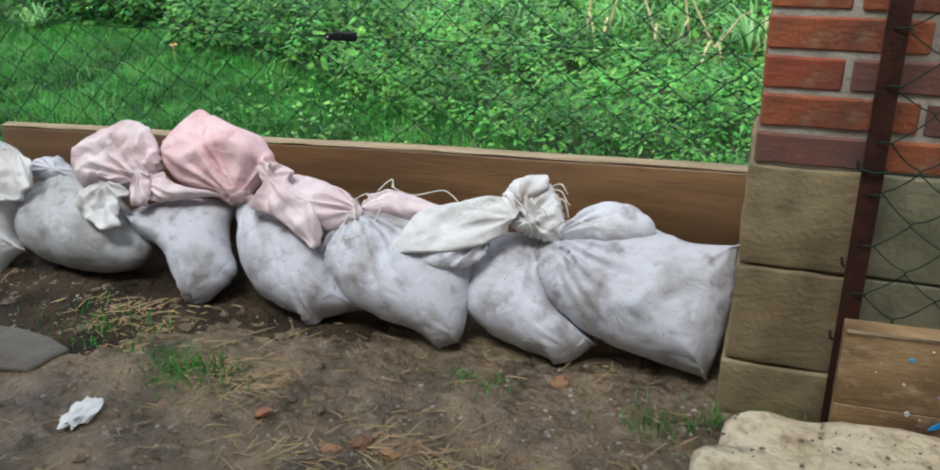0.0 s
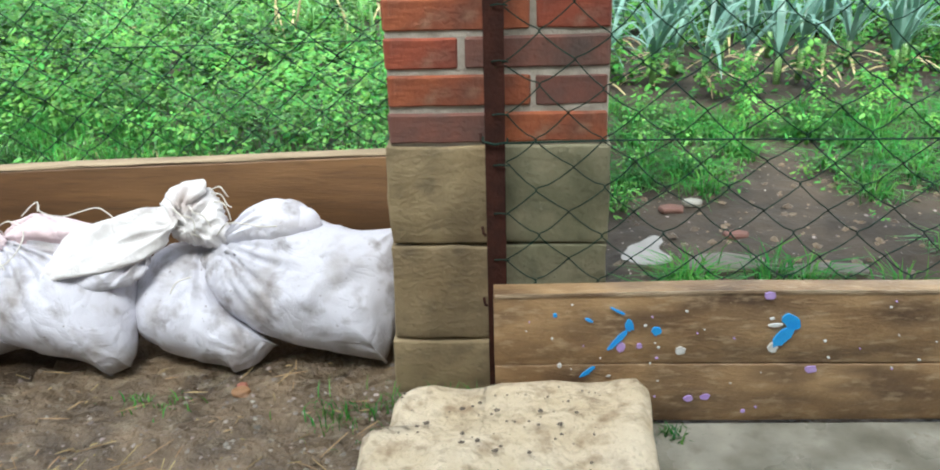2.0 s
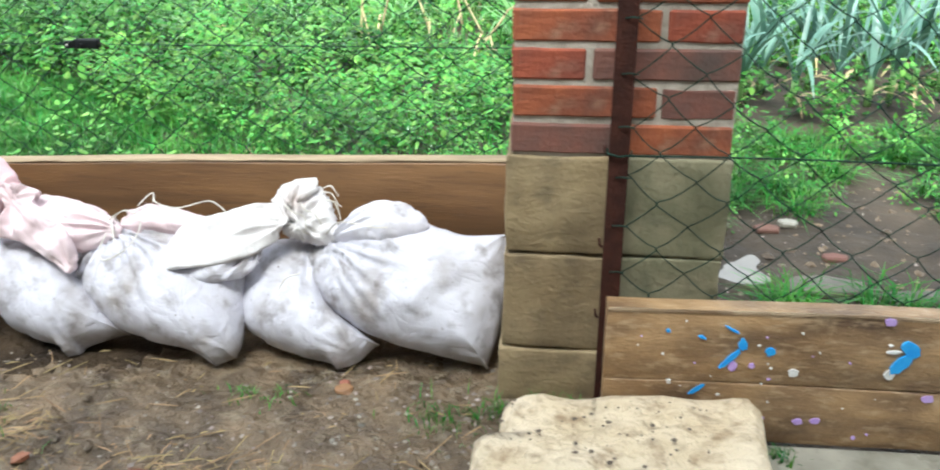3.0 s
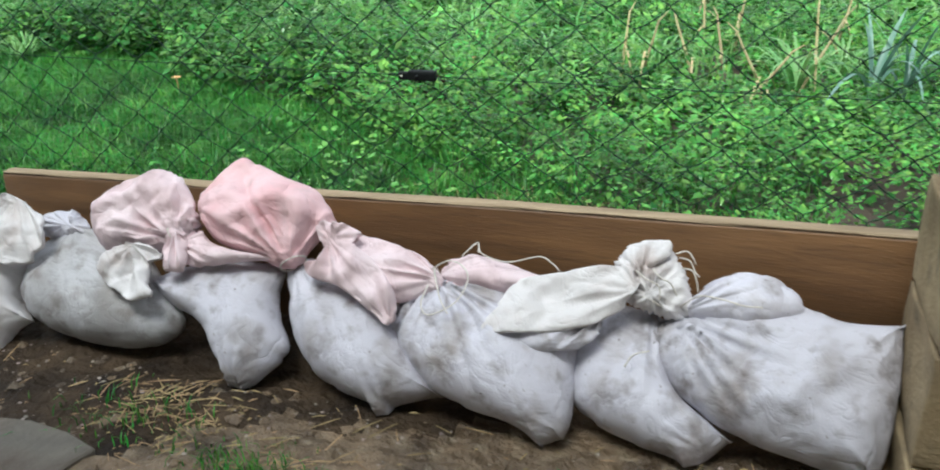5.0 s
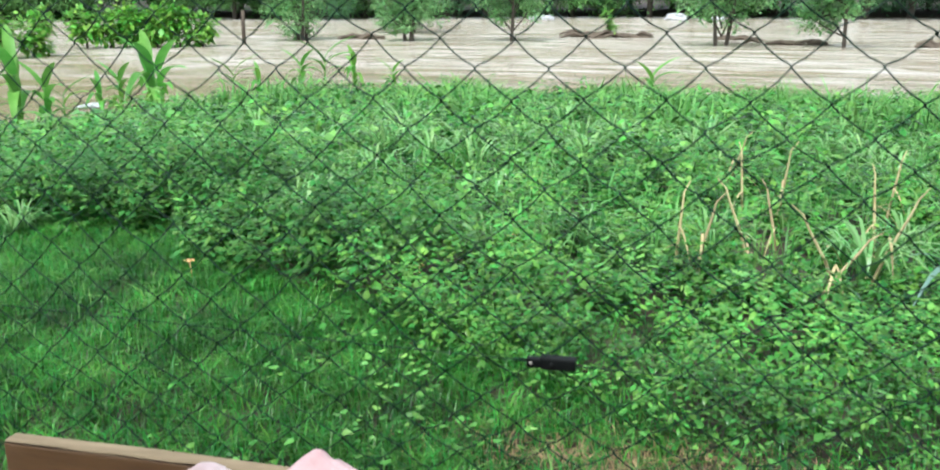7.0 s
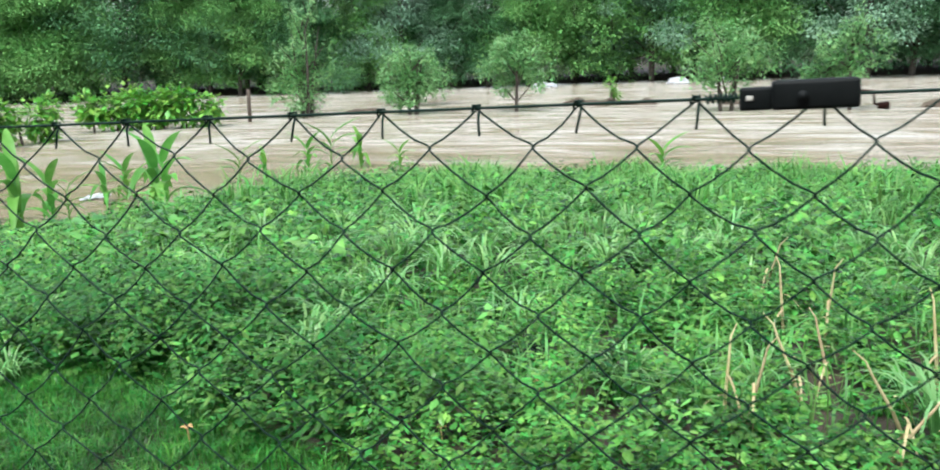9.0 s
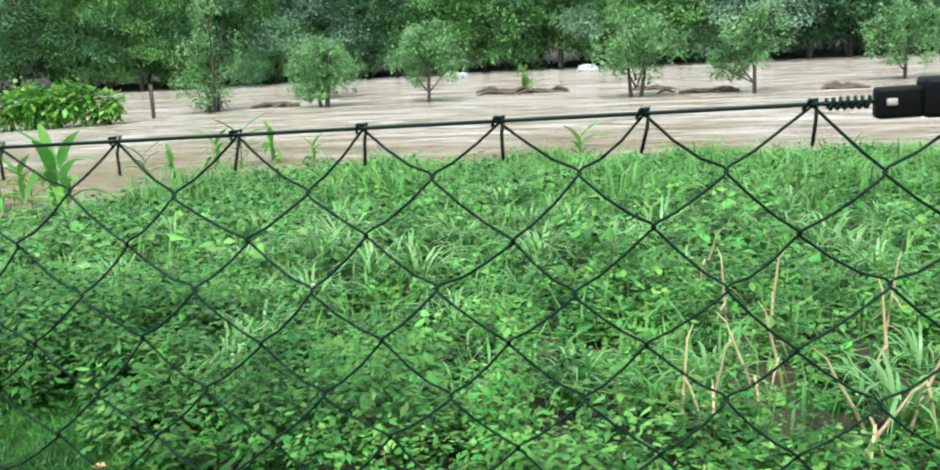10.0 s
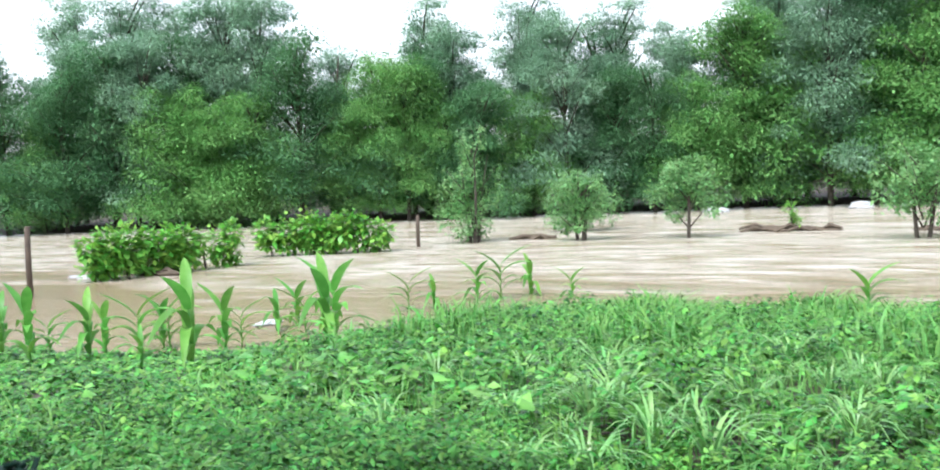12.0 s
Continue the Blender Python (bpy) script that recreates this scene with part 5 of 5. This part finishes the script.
CLUMPS = [np_mesh("grass_clump", *clump(24, 0.62, 0.024, 0.46, 30 + i)) for i in range(3)]
rc = random.Random(77)
MORE_CLUMPS = [(rc.uniform(-4.8, 1.2), rc.uniform(2.8, 11.0), rc.uniform(0.45, 0.95)) for k in range(95)]
for me in CLUMPS:
    me.materials.append(PALE)
for i, (x, y, s) in enumerate([(-3.36, 6.36, 1.2), (-3.01, 4.65, .9), (-2.76, 6.1, 1.1), (-2.92, 5.65, 1.0), (-3.33, 4.52, .8), (-2.55, 6.93, 1.0), (-1.78, 6.09, 1.0), (-2.52, 9.17, 1.2),
                               (-4.59, 5.21, .9), (-3.48, 6.13, 1.1), (-2.52, 5.37, 1.0), (-2.88, 3.25, .75), (-3.01, 3.91, .85), (-1.29, 6.4, 1.0), (-0.9, 7.4, 1.1), (-3.9, 7.8, 1.2), (-5.2, 7.1, 1.0), (0.3, 6.6, 1.0)] + MORE_CLUMPS):
    ob = new("grass_clump", CLUMPS[i % 3])
    ob.location, ob.scale, ob.rotation_euler = (x, y, float(ground_z(x, y))), (s, s, s), (0, 0, i * 1.9)
    tagged(ob, "pale arching clump of long wet grass", "grass clump", "pale grass clumps")


def leaf_strip(base, yaw, length, width, rise, fall, n=8, spread=1.0):
    """A long arching leaf with a folded middle."""
    b = bmesh.new()
    c, s = math.cos(yaw), math.sin(yaw)
    rows = []
    for j in range(n + 1):
        t = j / n
        r = length * spread * (0.15 * t + 0.75 * t ** 1.6)
        z = length * (rise * t - fall * t ** 2.4)
        w = width * 0.5 * (math.sin(math.pi * min(1, t * 0.85 + 0.15)) ** 0.7) if j < n else 0.001
        o = Vector((base[0] + c * r, base[1] + s * r, base[2] + z))
        rows.append([b.verts.new(o + Vector((-s * w, c * w, w * 0.35))), b.verts.new(o), b.verts.new(o + Vector((s * w, -c * w, w * 0.35)))])
    for p, q in zip(rows, rows[1:]):
        b.faces.new((p[0], p[1], q[1], q[0]))
        b.faces.new((p[1], p[2], q[2], q[1]))
    return b


def corn_plant(kind):
    r = random.Random(kind)
    ob = empty("corn_plant", (0, 0, 0), "young green corn plant standing at the flooded edge", "corn plant", "corn at the water's edge")
    b = bmesh.new()
    tube(b, [(0, 0, -0.1), (0.01, 0, 0.3), (0.0, 0.01, 0.75)], [0.016, 0.014, 0.007], 7)
    part("stem", b, CORN, ob)
    yaw = r.uniform(0, 6)
    for i in range(8):
        z = 0.10 + i * 0.085
        b = leaf_strip((0, 0, z), yaw + (i % 2) * math.pi + r.uniform(-0.5, 0.5), r.uniform(0.5, 0.72) * (1 if i < 6 else 0.8), r.uniform(0.10, 0.15), r.uniform(0.85, 1.1), r.uniform(0.5, 1.3) if i < 6 else 0.15, spread=r.uniform(0.8, 1.35))
        part("leaf", b, CORN, ob)
    return ob


CORNS = [corn_plant(k) for k in range(3)]
PLACES = [(-14.41, 9.79, .95), (-12.35, 8.67, 1.05), (-13.92, 10.27, .7), (-12.68, 9.95, 1.0), (-13.15, 10.69, .9), (-12.0, 10.3, 1.0), (-9.58, 7.98, .5), (-13.2, 12.0, .9), (-13.06, 12.0, 1.0), (-8.75, 7.9, 1.15),
          (-11.39, 11.5, 1.1), (-11.79, 12.37, .85), (-12.3, 14.0, .85), (-12.2, 14.5, 1.0), (-11.34, 13.58, 1.0), (-8.84, 10.67, 1.25), (-10.07, 12.68, 1.4), (-11.1, 16.9, .95), (-10.7, 17.3, .8), (-10.3, 18.6, 1.0), (-9.9, 19.0, 1.2), (-9.5, 19.8, 1.0), (-8.2, 19.0, .8), (-2.18, 17.05, .9)]
for i, (x, y, s) in enumerate(PLACES):
    z = max(float(ground_z(x, y)), -1.25)
    m = Matrix.Translation((x, y, z)) @ Matrix.Rotation(i * 2.1, 4, "Z")
    if i < 3:
        ob = CORNS[i]
        ob.matrix_basis = m
    else:
        ob = copy_thing(CORNS[i % 3], m)
    ob.scale = (s, s, s)

# dried stalks
for i, (x, y, h, lean, az) in enumerate([(-.93, 2.98, .50, .10, 1.0), (-.85, 2.96, .46, .22, 0.5), (-.59, 3.35, .45, .35, 2.7), (-.44, 4.30, .55, .10, 0.4), (-.46, 3.64, .40, .30, 2.2), (-.73, 5.31, .50, .25, 0.2), (-.14, 2.99, .50, .5, 0.6),
                                         (-.37, 2.76, .36, .6, 0.2), (0.0, 3.72, .5, .2, 1.8), (-.23, 2.96, .42, .45, 2.9), (-.62, 4.5, .5, .15, 2.0), (.12, 4.3, .5, .3, 1.0)]):
    b = bmesh.new()
    h *= 0.78
    lean *= 1.3
    c, s = math.cos(az), math.sin(az)
    tube(b, [(0, 0, -0.02), (c * lean * h * 0.4, s * lean * h * 0.4, h * 0.5), (c * lean * h * 0.8, s * lean * h * 0.8, h * 0.9), (c * lean * h * 0.95, s * lean * h * 0.95, h * 1.08), (c * (lean * h + 0.04), s * (lean * h + 0.04), h * 1.2)], [0.0085, 0.0075, 0.0055, 0.004, 0.002], 6)
    root = empty("dried_stalk", (x, y, float(ground_z(x, y))), "dry bent straw-yellow plant stalk among the weeds", "dried stalk", "dried stalks")
    part("stem", b, STALK, root)
    for j in range(3):
        part("withered_leaf", leaf_strip((c * lean * h * 0.2 * j, s * lean * h * 0.2 * j, h * (0.25 + 0.22 * j)), az + j * 2.1, 0.16, 0.011, 0.15, 1.1), STALK, root)

# leeks
for i, (x, y, s) in enumerate([(.86, 2.31, 1.0), (1.07, 2.26, 1.0), (1.39, 2.30, 1.1), (1.66, 2.55, 1.0), (1.22, 2.62, 1.0), (.95, 2.75, .9), (1.50, 2.85, 1.0), (.70, 2.55, .9), (1.9, 2.35, 1.1), (.18, 2.84, 1.0), (.33, 2.95, .9), (2.1, 2.7, 1.0), (.62, 2.25, .8), (.97, 2.45, 1.1), (1.30, 2.45, 1.0), (1.52, 2.42, 1.1), (1.80, 2.62, 1.0), (1.10, 2.95, 1.0), (1.35, 3.05, 1.0), (.80, 3.05, 1.0), (1.75, 3.0, 1.1), (2.0, 2.5, 1.1)]):
    r = random.Random(50 + i)
    root = empty("leek_plant", (x, y, float(ground_z(x, y))), "blue-green leek plant in a garden row", "leek", "leeks in the garden bed")
    b = bmesh.new()
    tube(b, [(0, 0, -0.01), (0, 0, 0.06), (0, 0, 0.12)], [0.014, 0.015, 0.012], 8)
    part("white_shank", b, PALE, root, "pale leek shank")
    for j in range(11):
        part("leaf", leaf_strip((0, 0, 0.08), r.uniform(0, 6.28), r.uniform(0.34, 0.52), r.uniform(0.016, 0.027), r.uniform(0.95, 1.4), r.uniform(0.1, 1.0), spread=r.uniform(0.3, 1.1)), LEEK, root)
    for j in range(3):
        part("dry_leaf", leaf_strip((0, 0, 0.03), r.uniform(0, 6.28), r.uniform(0.14, 0.26), r.uniform(0.010, 0.018), r.uniform(0.3, 0.7), r.uniform(0.6, 1.0), spread=1.2), STALK, root, "withered yellow leaf")
    root.scale = (s, s, s)
    root.rotation_euler = (0, 0, i)

# leafy climber on the fence beyond the gateway
r4 = np.random.default_rng(44)
m_ = 46
climber = empty("climbing_plant", (1.12, 0.12, 0), "dark green broad-leaved climber behind the gateway fence", "climbing plant")
b = bmesh.new()
tube(b, [(0.12, 0.0, -0.02), (0.08, 0.02, 0.4), (-0.02, 0.0, 0.72), (0.06, -0.02, 1.05)], [0.008, 0.006, 0.005, 0.003], 6)
part("stem", b, CORN, climber)
for k in range(m_):
    ln = r4.uniform(0.05, 0.10)
    v, f = leaves(np.array([[r4.normal(0.05, 0.09), r4.normal(0.0, 0.05), r4.uniform(0.60, 1.02)]]), np.array([r4.uniform(0, 6.28)]), np.array([r4.uniform(-0.4, 0.4)]), np.array([ln]), np.array([ln * 0.95]), 0.3)
    link_mesh("leaf", np_mesh("leaf", v, f), WEED, climber)

# a few blossoms in the weeds
for i, (x, y, z) in enumerate([(-2.0, 2.62, 0.10), (-3.0, 2.4, 0.1), (-1.7, 3.1, 0.15)]):
    b = bmesh.new()
    for k in range(5):
        a = k * 1.257
        vs = [b.verts.new(p) for p in ((0, 0, 0), (0.018 * math.cos(a - 0.4), 0.018 * math.sin(a - 0.4), 0.008), (0.028 * math.cos(a), 0.028 * math.sin(a), 0.006), (0.018 * math.cos(a + 0.4), 0.018 * math.sin(a + 0.4), 0.008))]
        b.faces.new(vs)
    tube(b, [(0, 0, 0), (0.01, 0, -z - 0.02)], 0.003, 4)
    ob = part("orange_flower", b, FLOWER, smooth=False)
    ob.location = (x, y, float(ground_z(x, y)) + z)
    tagged(ob, "small orange blossom low in the weeds", "flower", "orange blossoms")


# ---- trees ----
def crown_leaves(blobs, count, size, seed, droop=0.35, shell=0.42):
    r = np.random.default_rng(seed)
    blobs = np.array(blobs, float)
    vol = (blobs[:, 3] * blobs[:, 4] * blobs[:, 5]) ** 0.7
    pick = r.choice(len(blobs), count, p=vol / vol.sum())
    d = r.normal(size=(count, 3))
    d /= np.linalg.norm(d, axis=1)[:, None]
    rad = shell + (1 - shell) * r.random(count) ** 0.5
    rad *= 1 + 0.22 * np.sin(d[:, 0] * 7 + pick) * np.sin(d[:, 1] * 6 + pick * 2) + 0.2 * r.normal(size=count)
    pos = blobs[pick, :3] + d * rad[:, None] * blobs[pick, 3:6]
    yaw = np.arctan2(d[:, 1], d[:, 0]) + r.normal(0, 0.9, count)
    pitch = 0.6 * d[:, 2] + r.normal(0, 0.3, count)
    ln = size * r.uniform(0.6, 1.4, count)
    v, f = leaves(pos, yaw, pitch, ln, ln * r.uniform(0.45, 0.8, count), droop * r.random(count)[:, None])
    v = v.reshape(-1, 5, 3)[:, [0, 1, 4, 2]].reshape(-1, 3)
    return v, (np.arange(count)[:, None, None] * 4 + np.array([[0, 2, 1], [0, 3, 2]])[None]).reshape(-1, 3)


def tree(name, label, height, blobs, count, size, leaf_mat, seed, trunk_r, stems=1, category="tree", group=""):
    root = empty(name, (0, 0, 0), label, category, group)
    r = random.Random(seed)
    b = bmesh.new()
    for s in range(stems):
        a = s * 2.4 + r.random()
        off = 0.0 if stems == 1 else trunk_r * 2.5
        lean = 0.03 if stems == 1 else 0.12
        x0, y0 = off * math.cos(a), off * math.sin(a)
        top = (x0 + lean * height * math.cos(a), y0 + lean * height * math.sin(a))
        tube(b, [(x0, y0, -0.8), (x0, y0, 0.0), (x0 + (top[0] - x0) * .4 + r.uniform(-.02, .02) * height, y0 + (top[1] - y0) * .4, height * 0.4), (top[0], top[1], height * 0.85)], [trunk_r * 1.25, trunk_r, trunk_r * 0.7, trunk_r * 0.15], 7)
    part("trunk", b, BARK, root)
    for bl in (blobs if len(blobs) < 20 else blobs[::3]):
        b = bmesh.new()
        z0 = max(0.12 * height, bl[2] - bl[5] * 1.3 - 0.1 * height)
        tube(b, [(0.0, 0.0, z0), (bl[0] * 0.5, bl[1] * 0.5, (z0 + bl[2]) * 0.5 + 0.02 * height), (bl[0], bl[1], bl[2] + bl[5] * 0.6)], [trunk_r * 0.45, trunk_r * 0.3, trunk_r * 0.07], 5)
        part("limb", b, BARK, root)
    link_mesh("crown", np_mesh("crown", *crown_leaves(blobs, count, size, seed)), leaf_mat, root)
    return root


def wood_blobs(seed, h, spread, low):
    r = random.Random(seed)
    out = []
    for k in range(84):
        t = r.random() ** 0.9
        z = h * (low + (0.95 - low) * t)
        w = spread * (1.15 - 0.55 * t)
        a, q = r.uniform(0, 6.28), w * r.uniform(0.1, 0.95)
        s = spread * r.uniform(0.20, 0.46) * (1.1 - 0.35 * t)
        out.append((q * math.cos(a), q * math.sin(a), z, s, s, s * r.uniform(0.45, 0.8)))
    return out


FOREST = []
for k, (h, sp, low, mat, lab) in enumerate([(15.5, 3.8, .16, LEAF_A, "tall grey-green willow in the flooded wood"), (13.0, 4.2, .12, LEAF_B, "dark green broad-leaved tree in the flooded wood"),
                                            (14.0, 3.6, .13, LEAF_C, "bright green leafy tree in the flooded wood"), (17.5, 3.6, .15, LEAF_A, "tall slender willow in the flooded wood"),
                                            (9.5, 3.8, .11, LEAF_C, "low bright green leafy tree at the wood's edge"), (12.0, 3.6, .09, LEAF_B, "dense dark tree in the flooded wood")]):
    FOREST.append((tree("forest_tree", lab, h, wood_blobs(100 + k, h, sp, low), 42000, 0.17, mat, 200 + k, 0.20, group="trees of the flooded wood"), h))
rf = random.Random(11)
spots = []
for k in range(34):
    u = k / 33
    x, y = -70 + 95 * u, 49 + 20 * min(1, u * 1.6) + rf.uniform(-2, 2)
    spots.append((x, y, 0))
    spots.append((x + rf.uniform(-1.5, 1.5) + 1.8, y + 6 + rf.uniform(-1.5, 1.5), 1))
    if k % 4 == 0:
        spots.append((x + rf.uniform(-2, 2), y + 12 + rf.uniform(-2, 2), 2))
spots += [(-35.8, 61.5, 0), (-36.8, 66.0, 1)]
used = set()
for i, (x, y, row) in enumerate(spots):
    k = rf.choice([0, 1, 2, 4, 5, 4] if row == 0 else [0, 1, 3, 5, 0])
    t0, h = FOREST[k]
    s = rf.uniform(0.85, 1.12) * float(np.interp(x, [-60, -46, -43, -40, -37, -24, -20, -17.5, -14, -11, 10], [1.16, 1.14, 0.95, 0.86, 1.0, 1.0, 0.84, 0.84, 1.1, 1.22, 1.25]))
    z = max(float(ground_z(x, y)), -1.3)
    m = Matrix.Translation((x, y, z)) @ Matrix.Rotation(rf.uniform(0, 6.28), 4, "Z")
    if k in used:
        ob = copy_thing(t0, m)
    else:
        ob = t0
        ob.matrix_basis = m
        used.add(k)
    ob.scale = (s, s, s * rf.uniform(0.92, 1.08))
for k, (t0, h) in enumerate(FOREST):
    if k not in used:
        t0.matrix_basis = Matrix.Translation((-30 + 6 * k, 72, -0.8))


for x, y, h, lean in [(-46.0, 66.0, 14.0, 0.06), (-50.0, 63.0, 16.0, -0.05)]:
    root = empty("dead_tree", (x, y, -1.3), "bare grey dead trunk standing in front of the flooded wood", "dead tree", "dead trees at the wood's edge")
    b = bmesh.new()
    tube(b, [(0, 0, 0), (lean * h * 0.3, 0, h * 0.4), (lean * h * 0.5, 0, h * 0.75), (lean * h, 0, h)], [0.20, 0.16, 0.11, 0.04], 8)
    part("trunk", roughen(b, 0.05, 0.8, x), BARK, root)
    for k in range(5):
        a, z = k * 2.2, h * (0.45 + 0.1 * k)
        b = bmesh.new()
        tube(b, [(lean * z * 0.7, 0, z), (lean * z * 0.7 + 0.7 * math.cos(a), 0.7 * math.sin(a), z + 0.5), (lean * z * 0.7 + 1.2 * math.cos(a), 1.2 * math.sin(a), z + 1.3)], [0.06, 0.04, 0.015], 6)
        part("limb", b, BARK, root)


def orchard_blobs(seed, h, spread, low, n=8, cone=False):
    r = random.Random(seed)
    out = []
    for k in range(2 * n):
        t = (k + 0.5) / (2 * n)
        z = h * (low + (0.95 - low) * t) * r.uniform(0.93, 1.06)
        w = spread * ((1.1 - 0.95 * t) if cone else math.sin(math.pi * (0.2 + 0.7 * t)))
        a, q = r.uniform(0, 6.28), w * r.uniform(0.2, 1.0)
        s = spread * r.uniform(0.18, 0.36) * ((1.1 - 0.7 * t) if cone else 0.9)
        out.append((q * math.cos(a), q * math.sin(a), z, s, s, s * r.uniform(0.6, 1.3)))
    for k in range(n):
        a, t = k * 2.4 + r.random(), r.uniform(0.35, 1.0)
        w = spread * ((1.2 - 0.9 * t) if cone else 1.05 * math.sin(math.pi * (0.25 + 0.6 * t)))
        out.append((w * math.cos(a), w * math.sin(a), h * (low + (1.02 - low) * t), 0.10 * spread, 0.10 * spread, r.uniform(0.18, 0.36) * spread))
    return out


for i, (x, y, h, sp, low, cone, n, stems, lab) in enumerate([
        (-19.06, 36.7, 4.6, 1.35, .10, True, 11, 3, "bushy young fruit tree standing in flood water"), (-14.24, 37.1, 2.9, 1.35, .22, False, 8, 3, "low round fruit tree standing in flood water"),
        (-9.81, 37.8, 3.2, 1.5, .32, False, 9, 1, "round fruit tree on a thin trunk in flood water"), (-1.19, 36.4, 3.4, 1.7, .38, False, 10, 2, "spreading fruit tree in flood water"),
        (3.23, 36.2, 3.6, 1.3, .28, True, 9, 1, "upright fruit tree in flood water"), (9.92, 41.4, 3.2, 1.6, .3, False, 9, 1, "far fruit tree in flood water"), (-16.6, 44.0, 2.6, 1.9, .1, False, 8, 2, "low shrub behind the fruit trees")]):
    t = tree("fruit_tree", lab, h, orchard_blobs(300 + i, h, sp * (1.25 if cone else 1.0), low, n + (5 if cone else 0), cone), 3400, 0.16, LEAF_FRUIT, 310 + i, 0.085, stems, group="fruit trees in the flooded orchard")
    t.location = (x, y, -1.15)

# vine rows
for i, (xa, ya, xb, yb, lab) in enumerate([(-24.9, 20.6, -23.6, 26.4, "bright green vine row half under flood water"), (-25.2, 29.6, -20.6, 32.0, "bright green vine row on wires in flood water")]):
    root = empty("vine_row", ((xa + xb) / 2, (ya + yb) / 2, -1.15), lab, "vine row", "flooded vine rows")
    L = math.hypot(xb - xa, yb - ya)
    blobs = []
    r = random.Random(60 + i)
    for k in range(12):
        t = (k + 0.5) / 12 - 0.5
        if i == 0 and k == 9:
            continue
        s = 0.42 * r.uniform(0.6, 1.3)
        blobs.append((t * (xb - xa), t * (yb - ya), 1.05 + r.uniform(-.18, .25), s * 1.15, s * 1.15, s * 1.2))
        blobs.append((t * (xb - xa), t * (yb - ya), 0.62 + r.uniform(-.2, .12), s * 0.85, s * 0.85, s * 0.75))
    link_mesh("foliage", np_mesh("foliage", *crown_leaves(blobs, 4300, 0.25, 70 + i, 0.5, 0.35)), LEAF_VINE, root)
    for k in range(6):
        t = (k + 0.5) / 6 - 0.5
        b = bmesh.new()
        px_, py_ = t * (xb - xa), t * (yb - ya)
        tube(b, [(px_, py_, -0.6), (px_ + 0.04, py_, 0.2), (px_ - 0.05, py_, 0.7)], [0.05, 0.045, 0.03], 6)
        part("vine_stem", b, BARK, root)

for x, y, h in [(-20.48, 34.2, 1.35), (-23.2, 17.3, 1.95), (-23.0, 31.6, 1.5)]:
    b = bmesh.new()
    tube(b, [(0, 0, -0.7), (0.01, 0, h * 0.5), (0.03, 0.01, h)], [0.085, 0.08, 0.07], 8)
    ob = part("vineyard_post", roughen(b, 0.01, 6, x), OLD_POST)
    ob.location = (x, y, -1.1)
    tagged(ob, "dark weathered wooden vineyard post in flood water", "post", "vineyard posts")

# drift held in the water
for i, (x, y, L, w, h) in enumerate([(-7.2, 41.1, 2.0, .5, .35), (-5.2, 41.3, 1.6, .5, .25), (1.2, 37.5, 2.6, .3, .22), (-16.9, 38.2, 1.2, .4, .2), (6.5, 37.0, 1.0, .3, .25), (-0.6, 40.5, 1.2, .3, .15), (-24.3, 23.0, 1.8, .4, .25)]):
    rr = random.Random(i)
    heap = empty("driftwood_heap", (x, y, -1.1), "dark heap of driftwood caught in the flood", "driftwood", "driftwood heaps")
    for k in range(9):
        b = bmesh.new()
        a = rr.uniform(-0.5, 0.5)
        cx, cy_ = rr.uniform(-L / 2, L / 2), rr.uniform(-w / 2, w / 2)
        l2 = rr.uniform(0.3, 0.7)
        tube(b, [(cx - l2 * math.cos(a), cy_ - l2 * math.sin(a), rr.uniform(-.05, h * .5)), (cx, cy_, rr.uniform(0.02, h)), (cx + l2 * math.cos(a), cy_ + l2 * math.sin(a), rr.uniform(-.05, h * .6))], [0.05, 0.09, 0.04], 5)
        part("branch", b, DEBRIS, heap, smooth=False)
# unidentified whitish bits about the flood, built as crumpled lumps
for x, y, w, h in [(-13.6, 62.0, 1.1, .5), (-12.8, 61.5, .7, .4), (-4.5, 62.5, 1.4, .6), (-1.8, 62.8, .9, .5), (-26.0, 22.0, 2.2, .12), (-13.0, 14.6, .35, .10)]:
    b = bmesh.new()
    bmesh.ops.create_icosphere(b, subdivisions=3, radius=1)
    for v_ in b.verts:
        n_ = v_.co.copy()
        v_.co = Vector((n_.x * w * 0.5, n_.y * 0.35, n_.z * h * 0.5)) * (1 + 0.5 * noise.noise(n_ * 2 + Vector((x, y, 0))))
    ob = part("plastic_sheet", b, PALE_BITS, smooth=False)
    ob.location = (x, y, max(float(ground_z(x, y)), -1.1) + h * 0.25)
    tagged(ob, "crumpled whitish lump at the flood", "plastic sheet", "washed-up plastic sheets")
t = tree("waterside_shrub", "small bright green shrub on a drift heap", 1.3, orchard_blobs(400, 1.3, .4, .2, 5, True), 420, 0.13, LEAF_VINE, 401, 0.02, category="shrub")
t.location = (-6.2, 41.2, -1.05)
